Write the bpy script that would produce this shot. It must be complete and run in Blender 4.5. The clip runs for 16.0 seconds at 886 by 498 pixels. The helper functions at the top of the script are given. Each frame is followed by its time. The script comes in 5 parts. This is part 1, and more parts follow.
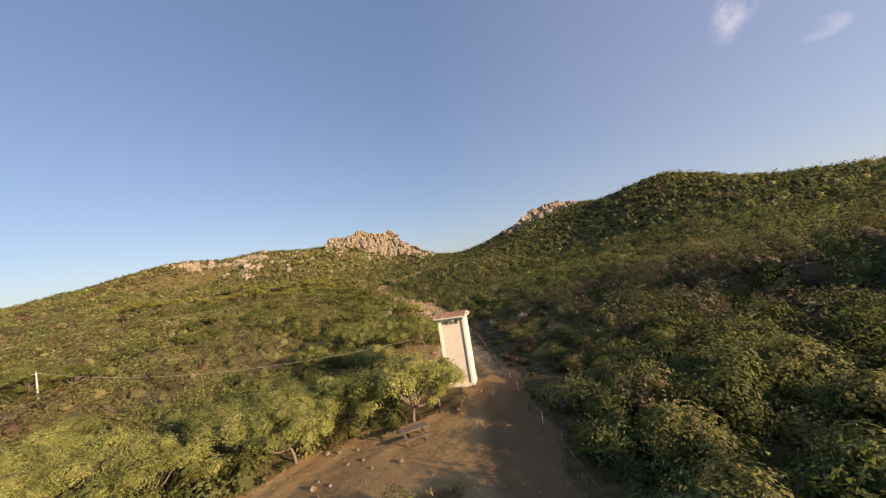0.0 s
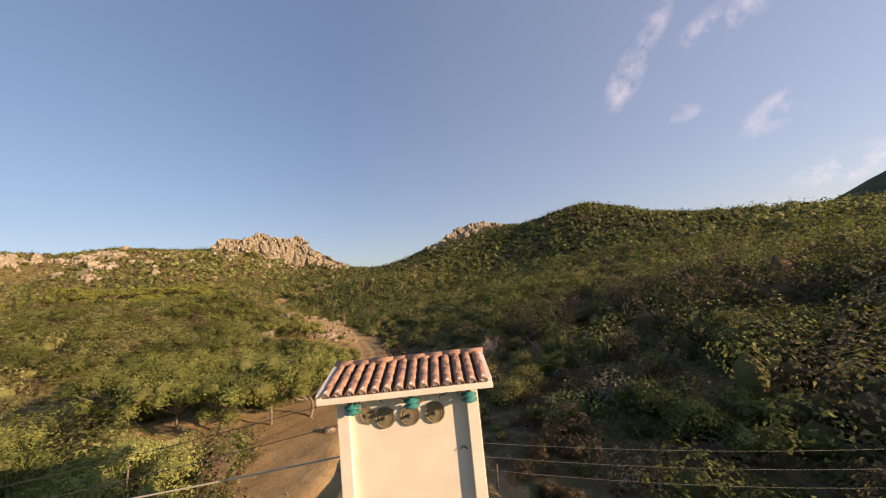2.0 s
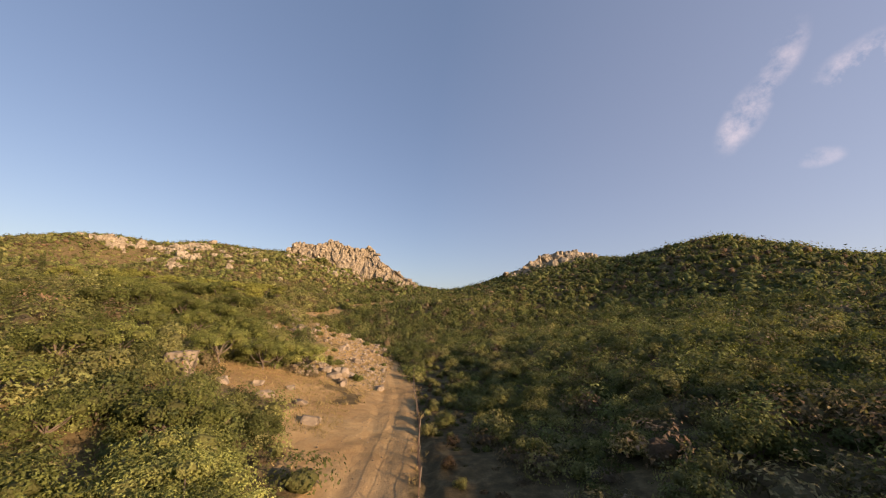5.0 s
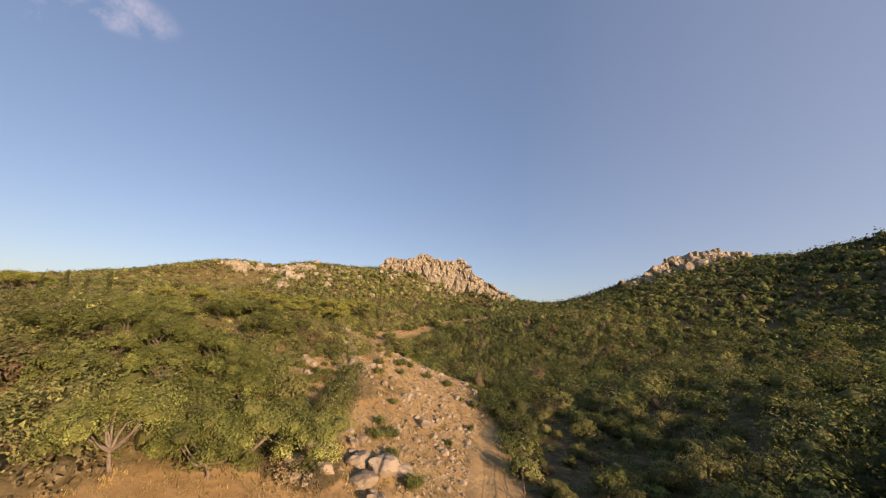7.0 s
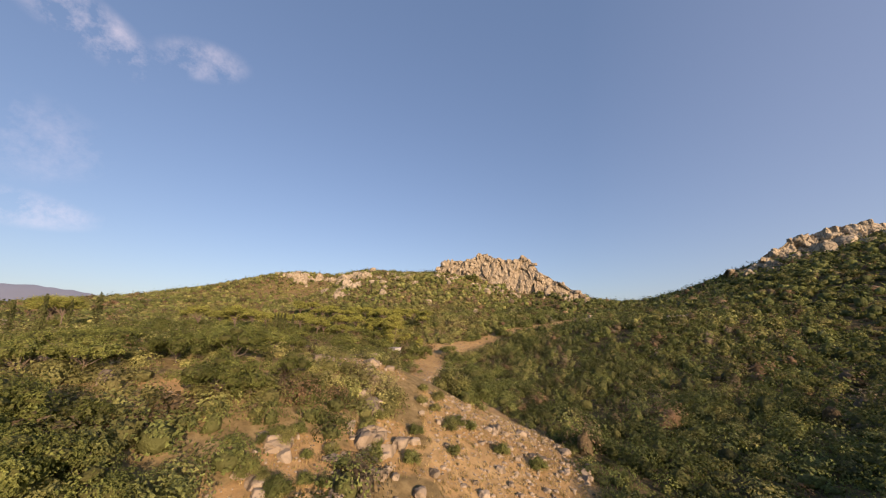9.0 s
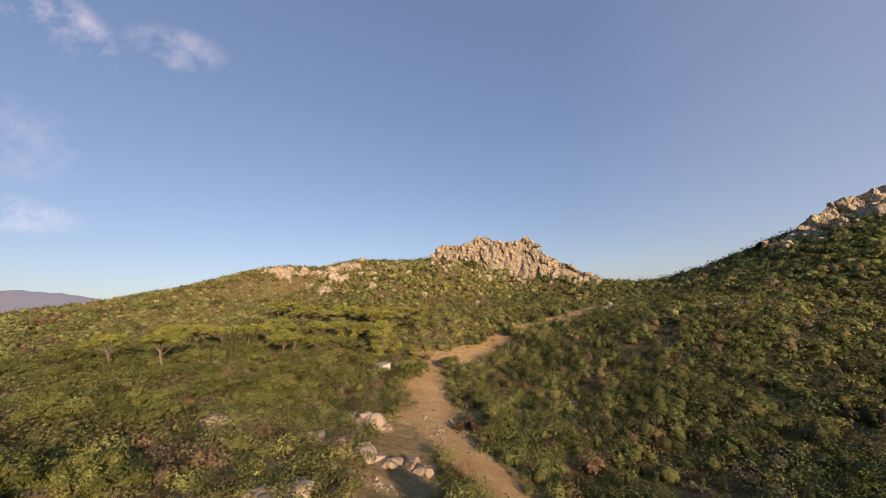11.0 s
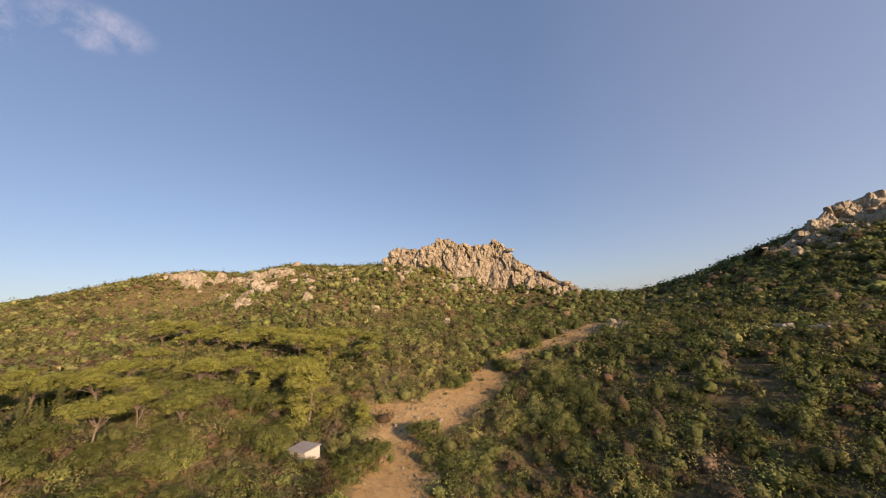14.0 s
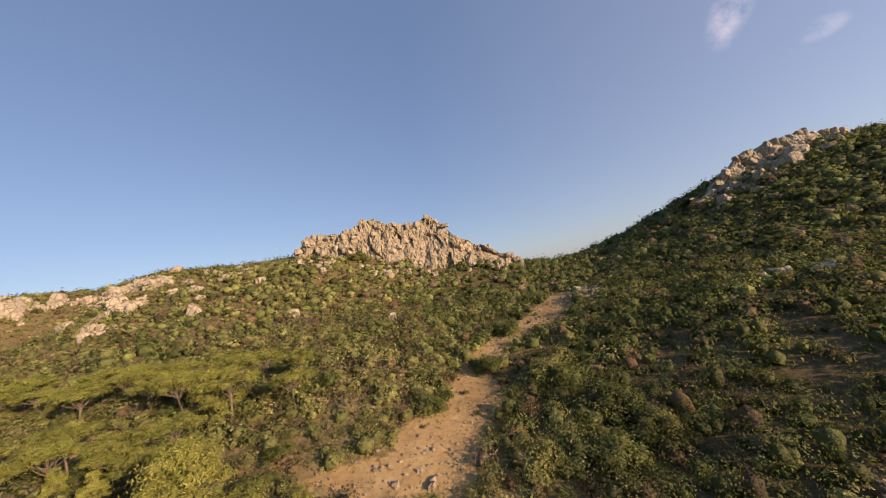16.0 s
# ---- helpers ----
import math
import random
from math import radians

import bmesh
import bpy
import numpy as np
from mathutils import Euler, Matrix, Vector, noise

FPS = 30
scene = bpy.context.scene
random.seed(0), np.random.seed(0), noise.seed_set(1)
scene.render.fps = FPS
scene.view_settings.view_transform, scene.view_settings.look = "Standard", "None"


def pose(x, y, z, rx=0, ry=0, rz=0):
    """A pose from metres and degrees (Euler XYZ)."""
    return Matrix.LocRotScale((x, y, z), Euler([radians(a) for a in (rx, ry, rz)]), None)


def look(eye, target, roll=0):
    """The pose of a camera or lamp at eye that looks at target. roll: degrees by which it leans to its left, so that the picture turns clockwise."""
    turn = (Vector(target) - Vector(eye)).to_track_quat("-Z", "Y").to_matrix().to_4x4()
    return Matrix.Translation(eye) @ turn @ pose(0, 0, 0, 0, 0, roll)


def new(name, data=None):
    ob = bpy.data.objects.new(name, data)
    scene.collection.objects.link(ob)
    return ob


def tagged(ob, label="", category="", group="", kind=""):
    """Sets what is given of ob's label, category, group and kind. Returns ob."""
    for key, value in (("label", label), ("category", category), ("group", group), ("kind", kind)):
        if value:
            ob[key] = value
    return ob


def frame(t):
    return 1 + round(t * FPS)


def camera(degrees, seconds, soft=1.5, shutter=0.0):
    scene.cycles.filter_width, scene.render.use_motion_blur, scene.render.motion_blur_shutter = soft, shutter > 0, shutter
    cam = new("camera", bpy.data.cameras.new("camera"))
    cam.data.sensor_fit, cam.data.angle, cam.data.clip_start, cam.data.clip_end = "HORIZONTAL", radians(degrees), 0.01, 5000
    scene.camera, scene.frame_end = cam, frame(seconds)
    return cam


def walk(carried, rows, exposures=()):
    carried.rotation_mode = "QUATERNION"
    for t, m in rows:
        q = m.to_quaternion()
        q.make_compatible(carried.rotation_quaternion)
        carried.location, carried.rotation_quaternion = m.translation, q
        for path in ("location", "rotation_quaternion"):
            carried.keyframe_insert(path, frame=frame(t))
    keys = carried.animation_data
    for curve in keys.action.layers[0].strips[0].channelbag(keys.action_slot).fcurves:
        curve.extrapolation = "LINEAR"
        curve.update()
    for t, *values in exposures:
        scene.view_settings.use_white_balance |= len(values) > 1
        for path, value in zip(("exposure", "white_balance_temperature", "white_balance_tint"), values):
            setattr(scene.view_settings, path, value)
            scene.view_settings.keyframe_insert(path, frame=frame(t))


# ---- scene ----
cam = camera(103.8, 16.0, soft=1.15)
METRES, EYE, TILT, LEAN, TURN = 180.0, 8.0, 4.0, 9.0, 0.0
ROWS = [
    (0.0, 0.0, 0.0, 0.0, 0.0, 0.0, -0.0),
    (0.5, -0.0061, 0.0334, -0.0073, -7.93, 0.66, 4.68),
    (1.0, -0.0087, 0.0665, -0.0143, -12.5, 2.99, 4.44),
    (1.5, -0.0068, 0.1008, -0.019, -14.44, 3.64, 0.9),
    (2.0, -0.0019, 0.1352, -0.0222, -13.66, 3.88, -4.01),
    (2.5, 0.0041, 0.168, -0.0256, -11.44, 3.99, -8.38),
    (3.0, 0.0099, 0.1996, -0.0297, -9.73, 4.11, -11.32),
    (5.5, 0.0222, 0.3507, -0.0433, 1.62, 7.78, -10.28),
    (6.0, 0.0207, 0.3805, -0.0433, 5.9, 7.46, -9.82),
    (6.5, 0.0182, 0.4091, -0.0422, 10.11, 7.06, -9.67),
    (7.0, 0.0145, 0.4364, -0.0408, 14.06, 6.79, -9.84),
    (7.5, 0.0093, 0.4633, -0.0396, 17.79, 6.51, -10.01),
    (8.0, 0.0019, 0.4891, -0.0389, 20.32, 6.26, -9.1),
    (8.5, -0.0073, 0.514, -0.0384, 22.43, 6.22, -7.96),
    (9.0, -0.0176, 0.5382, -0.0376, 24.05, 5.7, -6.93),
    (11.5, -0.082, 0.6763, -0.0154, 23.16, 2.63, -3.62),
    (12.0, -0.0975, 0.7046, -0.0164, 22.84, 2.75, -3.77),
    (12.5, -0.1127, 0.7327, -0.0182, 20.49, 3.32, -4.93),
    (13.0, -0.1292, 0.7607, -0.0198, 18.82, 3.75, -5.6),
    (13.5, -0.1458, 0.7895, -0.0219, 17.61, 4.2, -5.92),
    (14.0, -0.1638, 0.8176, -0.0238, 14.79, 4.88, -4.34),
    (14.5, -0.1819, 0.8462, -0.0248, 11.29, 5.51, -2.7),
    (15.0, -0.199, 0.8755, -0.0246, 7.68, 4.52, -0.65),
    (15.5, -0.2136, 0.9048, -0.0252, 5.26, 2.73, 0.53),
    (16.0, -0.2262, 0.9337, -0.028, 1.3, 2.55, 2.31),
]
walk(cam, [(t, pose(0, 0, EYE, TILT, LEAN, TURN) @ pose(METRES * x, METRES * y, METRES * z, 90 + pitch, roll, yaw)) for t, x, y, z, yaw, pitch, roll in ROWS],
     exposures=[(0.0, 0.82, 7500, 26), (3.0, 0.82, 7950, 27), (6.0, 0.82, 8000, 28), (9.0, 0.76, 7350, 27), (12.0, 0.76, 7600, 28), (16.0, 0.74, 7350, 27)])

# ---- sky and sun: a low evening sun behind and to the east of the track ----
SUN_AZ, SUN_EL = 127.0, 13.3
world = bpy.data.worlds.new("sky")
scene.world = world
world.use_nodes = True
wn, wl = world.node_tree.nodes, world.node_tree.links
sky = wn.new("ShaderNodeTexSky")
sky.sky_type, sky.sun_disc = "NISHITA", False
sky.sun_elevation, sky.sun_rotation = radians(SUN_EL), radians(SUN_AZ)
sky.air_density, sky.dust_density, sky.ozone_density = 1.0, 1.0, 2.4


def wnode(kind, op=None, **values):
    n = wn.new(kind)
    if op:
        n.operation = op
    for k, v in values.items():
        n.inputs[int(k[1:])].default_value = v
    return n


way = wn.new("ShaderNodeTexCoord").outputs["Generated"]
# thin wisps: azimuth, elevation, half width, half height (degrees), turn, strength
WISPS = [(45.5, 25.5, 2.2, 5.0, -35, 0.55), (50.0, 30.5, 1.7, 4.2, -30, 0.4), (51.5, 19.0, 2.2, 1.2, 0, 0.35), (57.0, 27.5, 5.0, 2.4, 10, 0.6), (60.5, 16.0, 4.5, 2.0, 25, 0.5),
         (65.5, 8.2, 5.5, 2.0, 8, 0.75), (-75.0, 33.0, 9.0, 3.0, -18, 0.5), (-62.5, 34.2, 5.5, 2.6, 12, 0.4), (-77.0, 12.2, 9.0, 2.2, 0, 0.5),
         (-76.0, 19.5, 7.0, 5.0, 0, 0.22)]
cover = None
haze = wnode("ShaderNodeTexNoise")
haze.inputs["Scale"].default_value, haze.inputs["Detail"].default_value, haze.inputs["Roughness"].default_value = 13.0, 8.0, 0.66
wl.new(way, haze.inputs["Vector"])
torn = wnode("ShaderNodeMapRange", _1=0.44, _2=0.74)
wl.new(haze.outputs["Fac"], torn.inputs[0])
for az, el, wide, tall, turn, strength in WISPS:
    a, e, r = radians(az), radians(el), radians(turn)
    right, up = Vector((math.cos(a), -math.sin(a), 0)), Vector((-math.sin(a) * math.sin(e), -math.cos(a) * math.sin(e), math.cos(e)))
    u, v = right * math.cos(r) + up * math.sin(r), up * math.cos(r) - right * math.sin(r)
    c = Vector((math.sin(a) * math.cos(e), math.cos(a) * math.cos(e), math.sin(e)))
    off = wnode("ShaderNodeVectorMath", "SUBTRACT", _1=c)
    wl.new(way, off.inputs[0])
    lens = []
    for axis, size in ((u, wide), (v, tall), (c, 12.0)):
        dot = wnode("ShaderNodeVectorMath", "DOT_PRODUCT", _1=axis / radians(size))
        wl.new(off.outputs[0], dot.inputs[0])
        sq = wnode("ShaderNodeMath", "POWER", _1=2.0)
        ab = wnode("ShaderNodeMath", "ABSOLUTE")
        wl.new(dot.outputs["Value"], ab.inputs[0])
        wl.new(ab.outputs[0], sq.inputs[0])
        lens.append(sq.outputs[0])
    s1, s2 = wnode("ShaderNodeMath", "ADD"), wnode("ShaderNodeMath", "ADD")
    wl.new(lens[0], s1.inputs[0]), wl.new(lens[1], s1.inputs[1]), wl.new(s1.outputs[0], s2.inputs[0]), wl.new(lens[2], s2.inputs[1])
    fall = wnode("ShaderNodeMapRange", _1=1.15, _2=0.0, _3=0.0, _4=strength * 0.85)
    fall.interpolation_type = "SMOOTHSTEP"
    wl.new(s2.outputs[0], fall.inputs[0])
    if cover is None:
        cover = fall.outputs[0]
    else:
        add = wnode("ShaderNodeMath", "ADD")
        wl.new(cover, add.inputs[0]), wl.new(fall.outputs[0], add.inputs[1])
        cover = add.outputs[0]
thin = wnode("ShaderNodeMath", "MULTIPLY")
thin.use_clamp = True
wl.new(cover, thin.inputs[0]), wl.new(torn.outputs[0], thin.inputs[1])
blend = wn.new("ShaderNodeMix")
blend.data_type = "RGBA"
wl.new(thin.outputs[0], blend.inputs["Factor"])
veil = wn.new("ShaderNodeMix")   # a thin even veil of high haze
veil.data_type = "RGBA"
veil.inputs["Factor"].default_value = 0.45
wl.new(sky.outputs[0], veil.inputs["A"])
glare = wnode("ShaderNodeVectorMath", "DOT_PRODUCT", _1=Vector((math.sin(radians(80)), math.cos(radians(80)), 0.0)))   # hazier and paler towards the sun
wl.new(way, glare.inputs[0])
side_on = wnode("ShaderNodeMapRange", _1=0.15, _2=1.0, _3=0.0, _4=1.0)
wl.new(glare.outputs["Value"], side_on.inputs[0])
haze_tone = wn.new("ShaderNodeMix")
haze_tone.data_type = "RGBA"
wl.new(side_on.outputs[0], haze_tone.inputs["Factor"])
haze_tone.inputs["A"].default_value, haze_tone.inputs["B"].default_value = (0.68, 1.36, 2.50, 1), (1.90, 2.50, 3.65, 1)
wl.new(haze_tone.outputs["Result"], veil.inputs["B"])
wl.new(veil.outputs["Result"], blend.inputs["A"])
blend.inputs["B"].default_value = (5.6, 5.35, 5.7, 1)
wl.new(blend.outputs["Result"], wn["Background"].inputs["Color"])
wn["Background"].inputs["Strength"].default_value = 0.122

sun = new("sun", bpy.data.lights.new("sun", "SUN"))
sun.data.energy, sun.data.angle, sun.data.color = 5.0, radians(0.6), (1.0, 0.80, 0.56)
TO_SUN = Vector((math.sin(radians(SUN_AZ)) * math.cos(radians(SUN_EL)), math.cos(radians(SUN_AZ)) * math.cos(radians(SUN_EL)), math.sin(radians(SUN_EL))))
sun.matrix_world = look(TO_SUN * 200, (0, 0, 0))

# ---- materials ----


class Nodes:
    """A short hand for node materials."""

    def __init__(self, name):
        self.mat = bpy.data.materials.new(name)
        self.mat.use_nodes = True
        self.tree = self.mat.node_tree
        self.bsdf = self.tree.nodes["Principled BSDF"]
        self.out = self.tree.nodes["Material Output"]

    def add(self, kind, **inputs):
        n = self.tree.nodes.new("ShaderNode" + kind)
        for k, v in inputs.items():
            self.put(n.inputs[k.replace("_", " ")], v)
        return n

    def put(self, socket, v):
        if isinstance(v, bpy.types.NodeSocket):
            self.tree.links.new(v, socket)
        else:
            socket.default_value = v

    def noise(self, scale, detail=4.0, rough=0.55, vector=None):
        n = self.add("TexNoise", Scale=scale, Detail=detail, Roughness=rough)
        self.put(n.inputs["Vector"], vector or self.place())
        return n.outputs["Fac"]

    def place(self):
        return self.add("NewGeometry").outputs["Position"]

    def local(self):
        return self.add("TexCoord").outputs["Object"]

    def ramp(self, fac, *stops):
        n = self.add("ValToRGB", Fac=fac)
        els = n.color_ramp.elements
        while len(els) < len(stops):
            els.new(0.5)
        for e, (p, c) in zip(els, stops):
            e.position, e.color = p, (*c, 1)
        return n.outputs["Color"]

    def span(self, v, a, b, c=0.0, d=1.0):
        n = self.add("MapRange")
        for i, q in enumerate((v, a, b, c, d)):
            self.put(n.inputs[i], q)
        return n.outputs[0]

    def mix(self, fac, a, b, kind="MIX"):
        n = self.tree.nodes.new("ShaderNodeMix")
        n.data_type, n.blend_type = "RGBA", kind
        for k, v in (("Factor", fac), ("A", a), ("B", b)):
            self.put(n.inputs[k], (*v, 1) if isinstance(v, tuple) else v)
        return n.outputs["Result"]

    def math(self, op, a, b=0.0):
        n = self.tree.nodes.new("ShaderNodeMath")
        n.operation = op
        self.put(n.inputs[0], a), self.put(n.inputs[1], b)
        return n.outputs[0]

    def attr(self, name):
        n = self.add("Attribute")
        n.attribute_name = name
        return n.outputs["Fac"]

    def done(self, colour, rough=0.9, bump=None, strength=0.4, distance=0.05, metal=0.0, spec=0.3):
        self.put(self.bsdf.inputs["Base Color"], colour if not isinstance(colour, tuple) else (*colour, 1))
        self.put(self.bsdf.inputs["Roughness"], rough)
        self.bsdf.inputs["Metallic"].default_value = metal
        self.bsdf.inputs["Specular IOR Level"].default_value = spec
        if bump is not None:
            b = self.add("Bump", Height=bump, Strength=strength, Distance=distance)
            self.put(self.bsdf.inputs["Normal"], b.outputs["Normal"])
        return self.mat


def foliage(name, *stops, glow=0.4, spread=0.13, depth=0.34):
    """Leaves: a hue by the plant's own tint, a brightness by the single leaf; light shines through."""
    m = Nodes(name)
    own = m.add("ObjectInfo").outputs["Random"]
    leaf = m.add("NewGeometry").outputs["Random Per Island"]
    patch = m.noise(0.35, 3.0)
    t = m.math("ADD", m.attr("tint"), m.math("MULTIPLY", m.math("SUBTRACT", own, 0.5), 0.12))
    t = m.math("ADD", t, m.math("MULTIPLY", m.math("SUBTRACT", patch, 0.5), 0.25))
    col = m.ramp(t, *stops)
    val = m.span(leaf, 0.0, 1.0, 1.0 - spread, 1.0 + spread)
    clump, twig = m.noise(2.2, 4.0, 0.65), m.noise(9.0, 3.0, 0.6)
    val = m.math("MULTIPLY", val, m.span(clump, 0.28, 0.72, 1.0 - depth, 1.0 + depth))
    val = m.math("MULTIPLY", val, m.span(twig, 0.3, 0.7, 0.75, 1.25))
    val = m.math("MULTIPLY", val, m.math("ADD", 1.0, m.attr("vigour")))
    val = m.math("MULTIPLY", val, m.span(m.noise(0.8, 3.0, 0.6), 0.3, 0.7, 0.72, 1.28))
    hsv = m.add("HueSaturation", Color=col, Value=val)
    # hearts: twig brown, darkened to paint the shade inside the foliage
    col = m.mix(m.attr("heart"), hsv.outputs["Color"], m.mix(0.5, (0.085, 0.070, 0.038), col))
    m.done(col, 0.65, m.math("ADD", clump, m.math("MULTIPLY", twig, 0.35)), 0.7, 0.4, spec=0.2)
    tr = m.add("BsdfTranslucent", Color=m.mix(0.5, col, (0.16, 0.19, 0.02)))
    mx = m.add("MixShader", Fac=glow)
    m.put(mx.inputs[1], m.bsdf.outputs[0]), m.put(mx.inputs[2], tr.outputs[0])
    m.put(m.out.inputs["Surface"], mx.outputs[0])
    return m.mat


SCRUB = foliage("scrub_leaves", (0.0, (0.078, 0.098, 0.033)), (0.3, (0.152, 0.178, 0.055)), (0.58, (0.242, 0.234, 0.086)),
                (0.80, (0.178, 0.140, 0.080)), (0.9, (0.172, 0.108, 0.064)), (1.0, (0.190, 0.162, 0.118)))
CANOPY = foliage("tree_leaves", (0.0, (0.105, 0.125, 0.036)), (0.5, (0.255, 0.288, 0.082)), (1.0, (0.430, 0.455, 0.150)), glow=0.45)
NEEDLES = foliage("pine_needles", (0.0, (0.147, 0.174, 0.040)), (0.5, (0.245, 0.268, 0.062)), (1.0, (0.335, 0.338, 0.085)), glow=0.38)
SPINDLE = foliage("cypress_leaves", (0.0, (0.052, 0.066, 0.022)), (1.0, (0.098, 0.110, 0.036)), glow=0.15)
STRAW = foliage("dry_grass_blades", (0.0, (0.30, 0.222, 0.095)), (0.6, (0.42, 0.318, 0.152)), (1.0, (0.17, 0.165, 0.06)))


def soil():
    m = Nodes("soil")
    bare = m.attr("dirt")
    big, mid, fine = m.noise(0.16, 4), m.noise(1.3, 6, 0.65), m.noise(9.0, 6, 0.7)
    earth = m.ramp(m.math("ADD", m.math("MULTIPLY", big, 0.6), m.math("MULTIPLY", mid, 0.4)),
                   (0.32, (0.235, 0.150, 0.068)), (0.5, (0.355, 0.244, 0.115)), (0.66, (0.450, 0.335, 0.170)))
    earth = m.mix(m.span(fine, 0.35, 0.75, 0.0, 0.5), earth, (0.21, 0.125, 0.060))
    litter = m.noise(0.55, 5, 0.7)
    earth = m.mix(m.span(litter, 0.5, 0.68, 0.0, 0.6), earth, (0.20, 0.150, 0.075))
    earth = m.mix(m.math("MULTIPLY", m.attr("worn"), m.span(mid, 0.25, 0.7, 0.95, 0.55)), earth, (0.56, 0.415, 0.245))
    # the shade over the first stretch's east half is painted into the earth
    earth = m.mix(m.math("MULTIPLY", m.attr("track_shade"), 0.75), earth, (0.150, 0.088, 0.046))
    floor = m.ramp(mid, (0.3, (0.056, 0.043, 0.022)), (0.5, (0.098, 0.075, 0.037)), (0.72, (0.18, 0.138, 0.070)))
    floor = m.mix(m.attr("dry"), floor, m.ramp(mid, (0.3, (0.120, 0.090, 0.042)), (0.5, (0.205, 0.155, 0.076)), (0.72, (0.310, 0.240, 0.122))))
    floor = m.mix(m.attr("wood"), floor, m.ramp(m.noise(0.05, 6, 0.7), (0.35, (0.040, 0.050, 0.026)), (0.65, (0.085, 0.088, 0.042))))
    edge = m.math("ADD", bare, m.math("MULTIPLY", m.math("SUBTRACT", mid, 0.5), 0.7))
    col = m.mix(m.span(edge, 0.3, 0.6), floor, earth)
    h = m.math("ADD", m.math("MULTIPLY", mid, 0.7), m.math("MULTIPLY", fine, 0.3))
    return m.done(col, 0.95, h, 0.6, 0.25, spec=0.1)


def granite(name, a, b, c):
    m = Nodes(name)
    own = m.add("ObjectInfo").outputs["Random"]
    v = m.place()
    big, mid, fine = m.noise(0.45, 5, 0.6, v), m.noise(2.4, 6, 0.65, v), m.noise(14.0, 4, 0.6, v)
    col = m.ramp(m.math("ADD", m.math("MULTIPLY", big, 0.7), m.math("MULTIPLY", own, 0.3)), (0.3, a), (0.5, b), (0.7, c))
    col = m.mix(m.span(mid, 0.52, 0.70, 0, 0.45), col, (0.14, 0.125, 0.10))
    col = m.mix(m.span(fine, 0.3, 0.7, 0.0, 0.25), col, (0.32, 0.265, 0.20))
    tall = m.add("Mapping", Vector=v, Scale=(1.0, 1.0, 0.7))
    crack = m.add("TexVoronoi", Vector=tall.outputs[0], Scale=0.42)
    crack.feature = "DISTANCE_TO_EDGE"
    line = m.span(m.math("ADD", crack.outputs["Distance"], m.math("MULTIPLY", m.math("SUBTRACT", mid, 0.5), 0.06)), 0.0, 0.07, 0.0, 1.0)
    col = m.mix(m.span(line, 0.0, 1.0, 0.35, 1.0), (0.07, 0.058, 0.042), col)
    h = m.math("ADD", m.math("MULTIPLY", mid, 0.5), m.math("MULTIPLY", line, 0.5))
    return m.done(col, 0.9, h, 0.8, 0.2, spec=0.2)


SOIL = soil()
GRANITE = granite("granite", (0.225, 0.190, 0.130), (0.300, 0.260, 0.185), (0.370, 0.328, 0.245))
STONE = granite("loose_stone", (0.195, 0.156, 0.108), (0.252, 0.207, 0.147), (0.312, 0.262, 0.194))


def plain(name, colour, rough=0.8, scale=6.0, vary=0.35, bump=0.3, metal=0.0, spec=0.3):
    """A worn surface: stains at two scales over one colour."""
    m = Nodes(name)
    v = m.local()
    a, b = m.noise(scale, 5, 0.6, v), m.noise(scale * 7, 4, 0.6, v)
    dark = tuple(c * (1 - vary) for c in colour)
    col = m.mix(m.span(a, 0.3, 0.7), colour, dark)
    col = m.mix(m.span(b, 0.4, 0.8, 0, 0.3), col, dark)
    return m.done(col, rough, b, bump, 0.01, metal, spec)


BARK = plain("bark", (0.20, 0.155, 0.115), 0.95, 5.0, 0.5, 0.8)
PALE_BARK = plain("pale_bark", (0.215, 0.175, 0.135), 0.95, 5.0, 0.45, 0.8)
# ---- the lie of the land ----
# Named heights (x, y, z): the valley and its track, the western slope, the eastern slope, and the crests.
VALLEY = [(0, -60, 0.5), (0, -15, -0.8), (0, 18, -1.4), (0, 32, -1.8), (1, 52, -2.6), (2, 72, -4.0), (2, 96, -4.6),
          (3, 118, -4.8), (-14, 146, -3.6), (4, 148, -4.2), (-42, 176, -1.6), (-40, 208, 1.0), (-39, 228, 6.0), (-28, 246, 9.6),
          (-8, 262, 12.4), (0, 298, 17.0), (12, 334, 23.6)]
WEST = [(-20, 18, -2.6), (-48, 38, -2.0), (-20, 62, -1.2), (-14, 86, -1.0), (-20, 137, 1.4), (-13, 137, -0.9), (-25, 131, 4.9), (-28, 102, 2.8), (-37, 110, 5.2), (-22, 128, 3.6), (-44, 130, 6.0),
        (-56, 150, 3.0), (-90, 172, 7.0), (-57, 191, 1.6), (-80, 214, 7.2), (-112, 218, 8.2), (-57, 246, 13.6),
        (-80, 258, 18.0), (-110, 110, 6.0), (-170, 190, 12.0), (-196, 297, 33.5)]
EAST = [(24, 20, -0.8), (38, 41, 2.6), (21, 50, -1.0), (23, 66, -1.2), (19, 90, -2.2), (35, 112, 1.0), (70, 80, 5.4), (20, 126, -1.6), (12, 163, -2.4),
        (36, 200, 5.0), (11, 215, 8.4), (16, 231, 11.6), (46, 249, 19.5), (85, 200, 14.0), (100, 130, 12.0)]
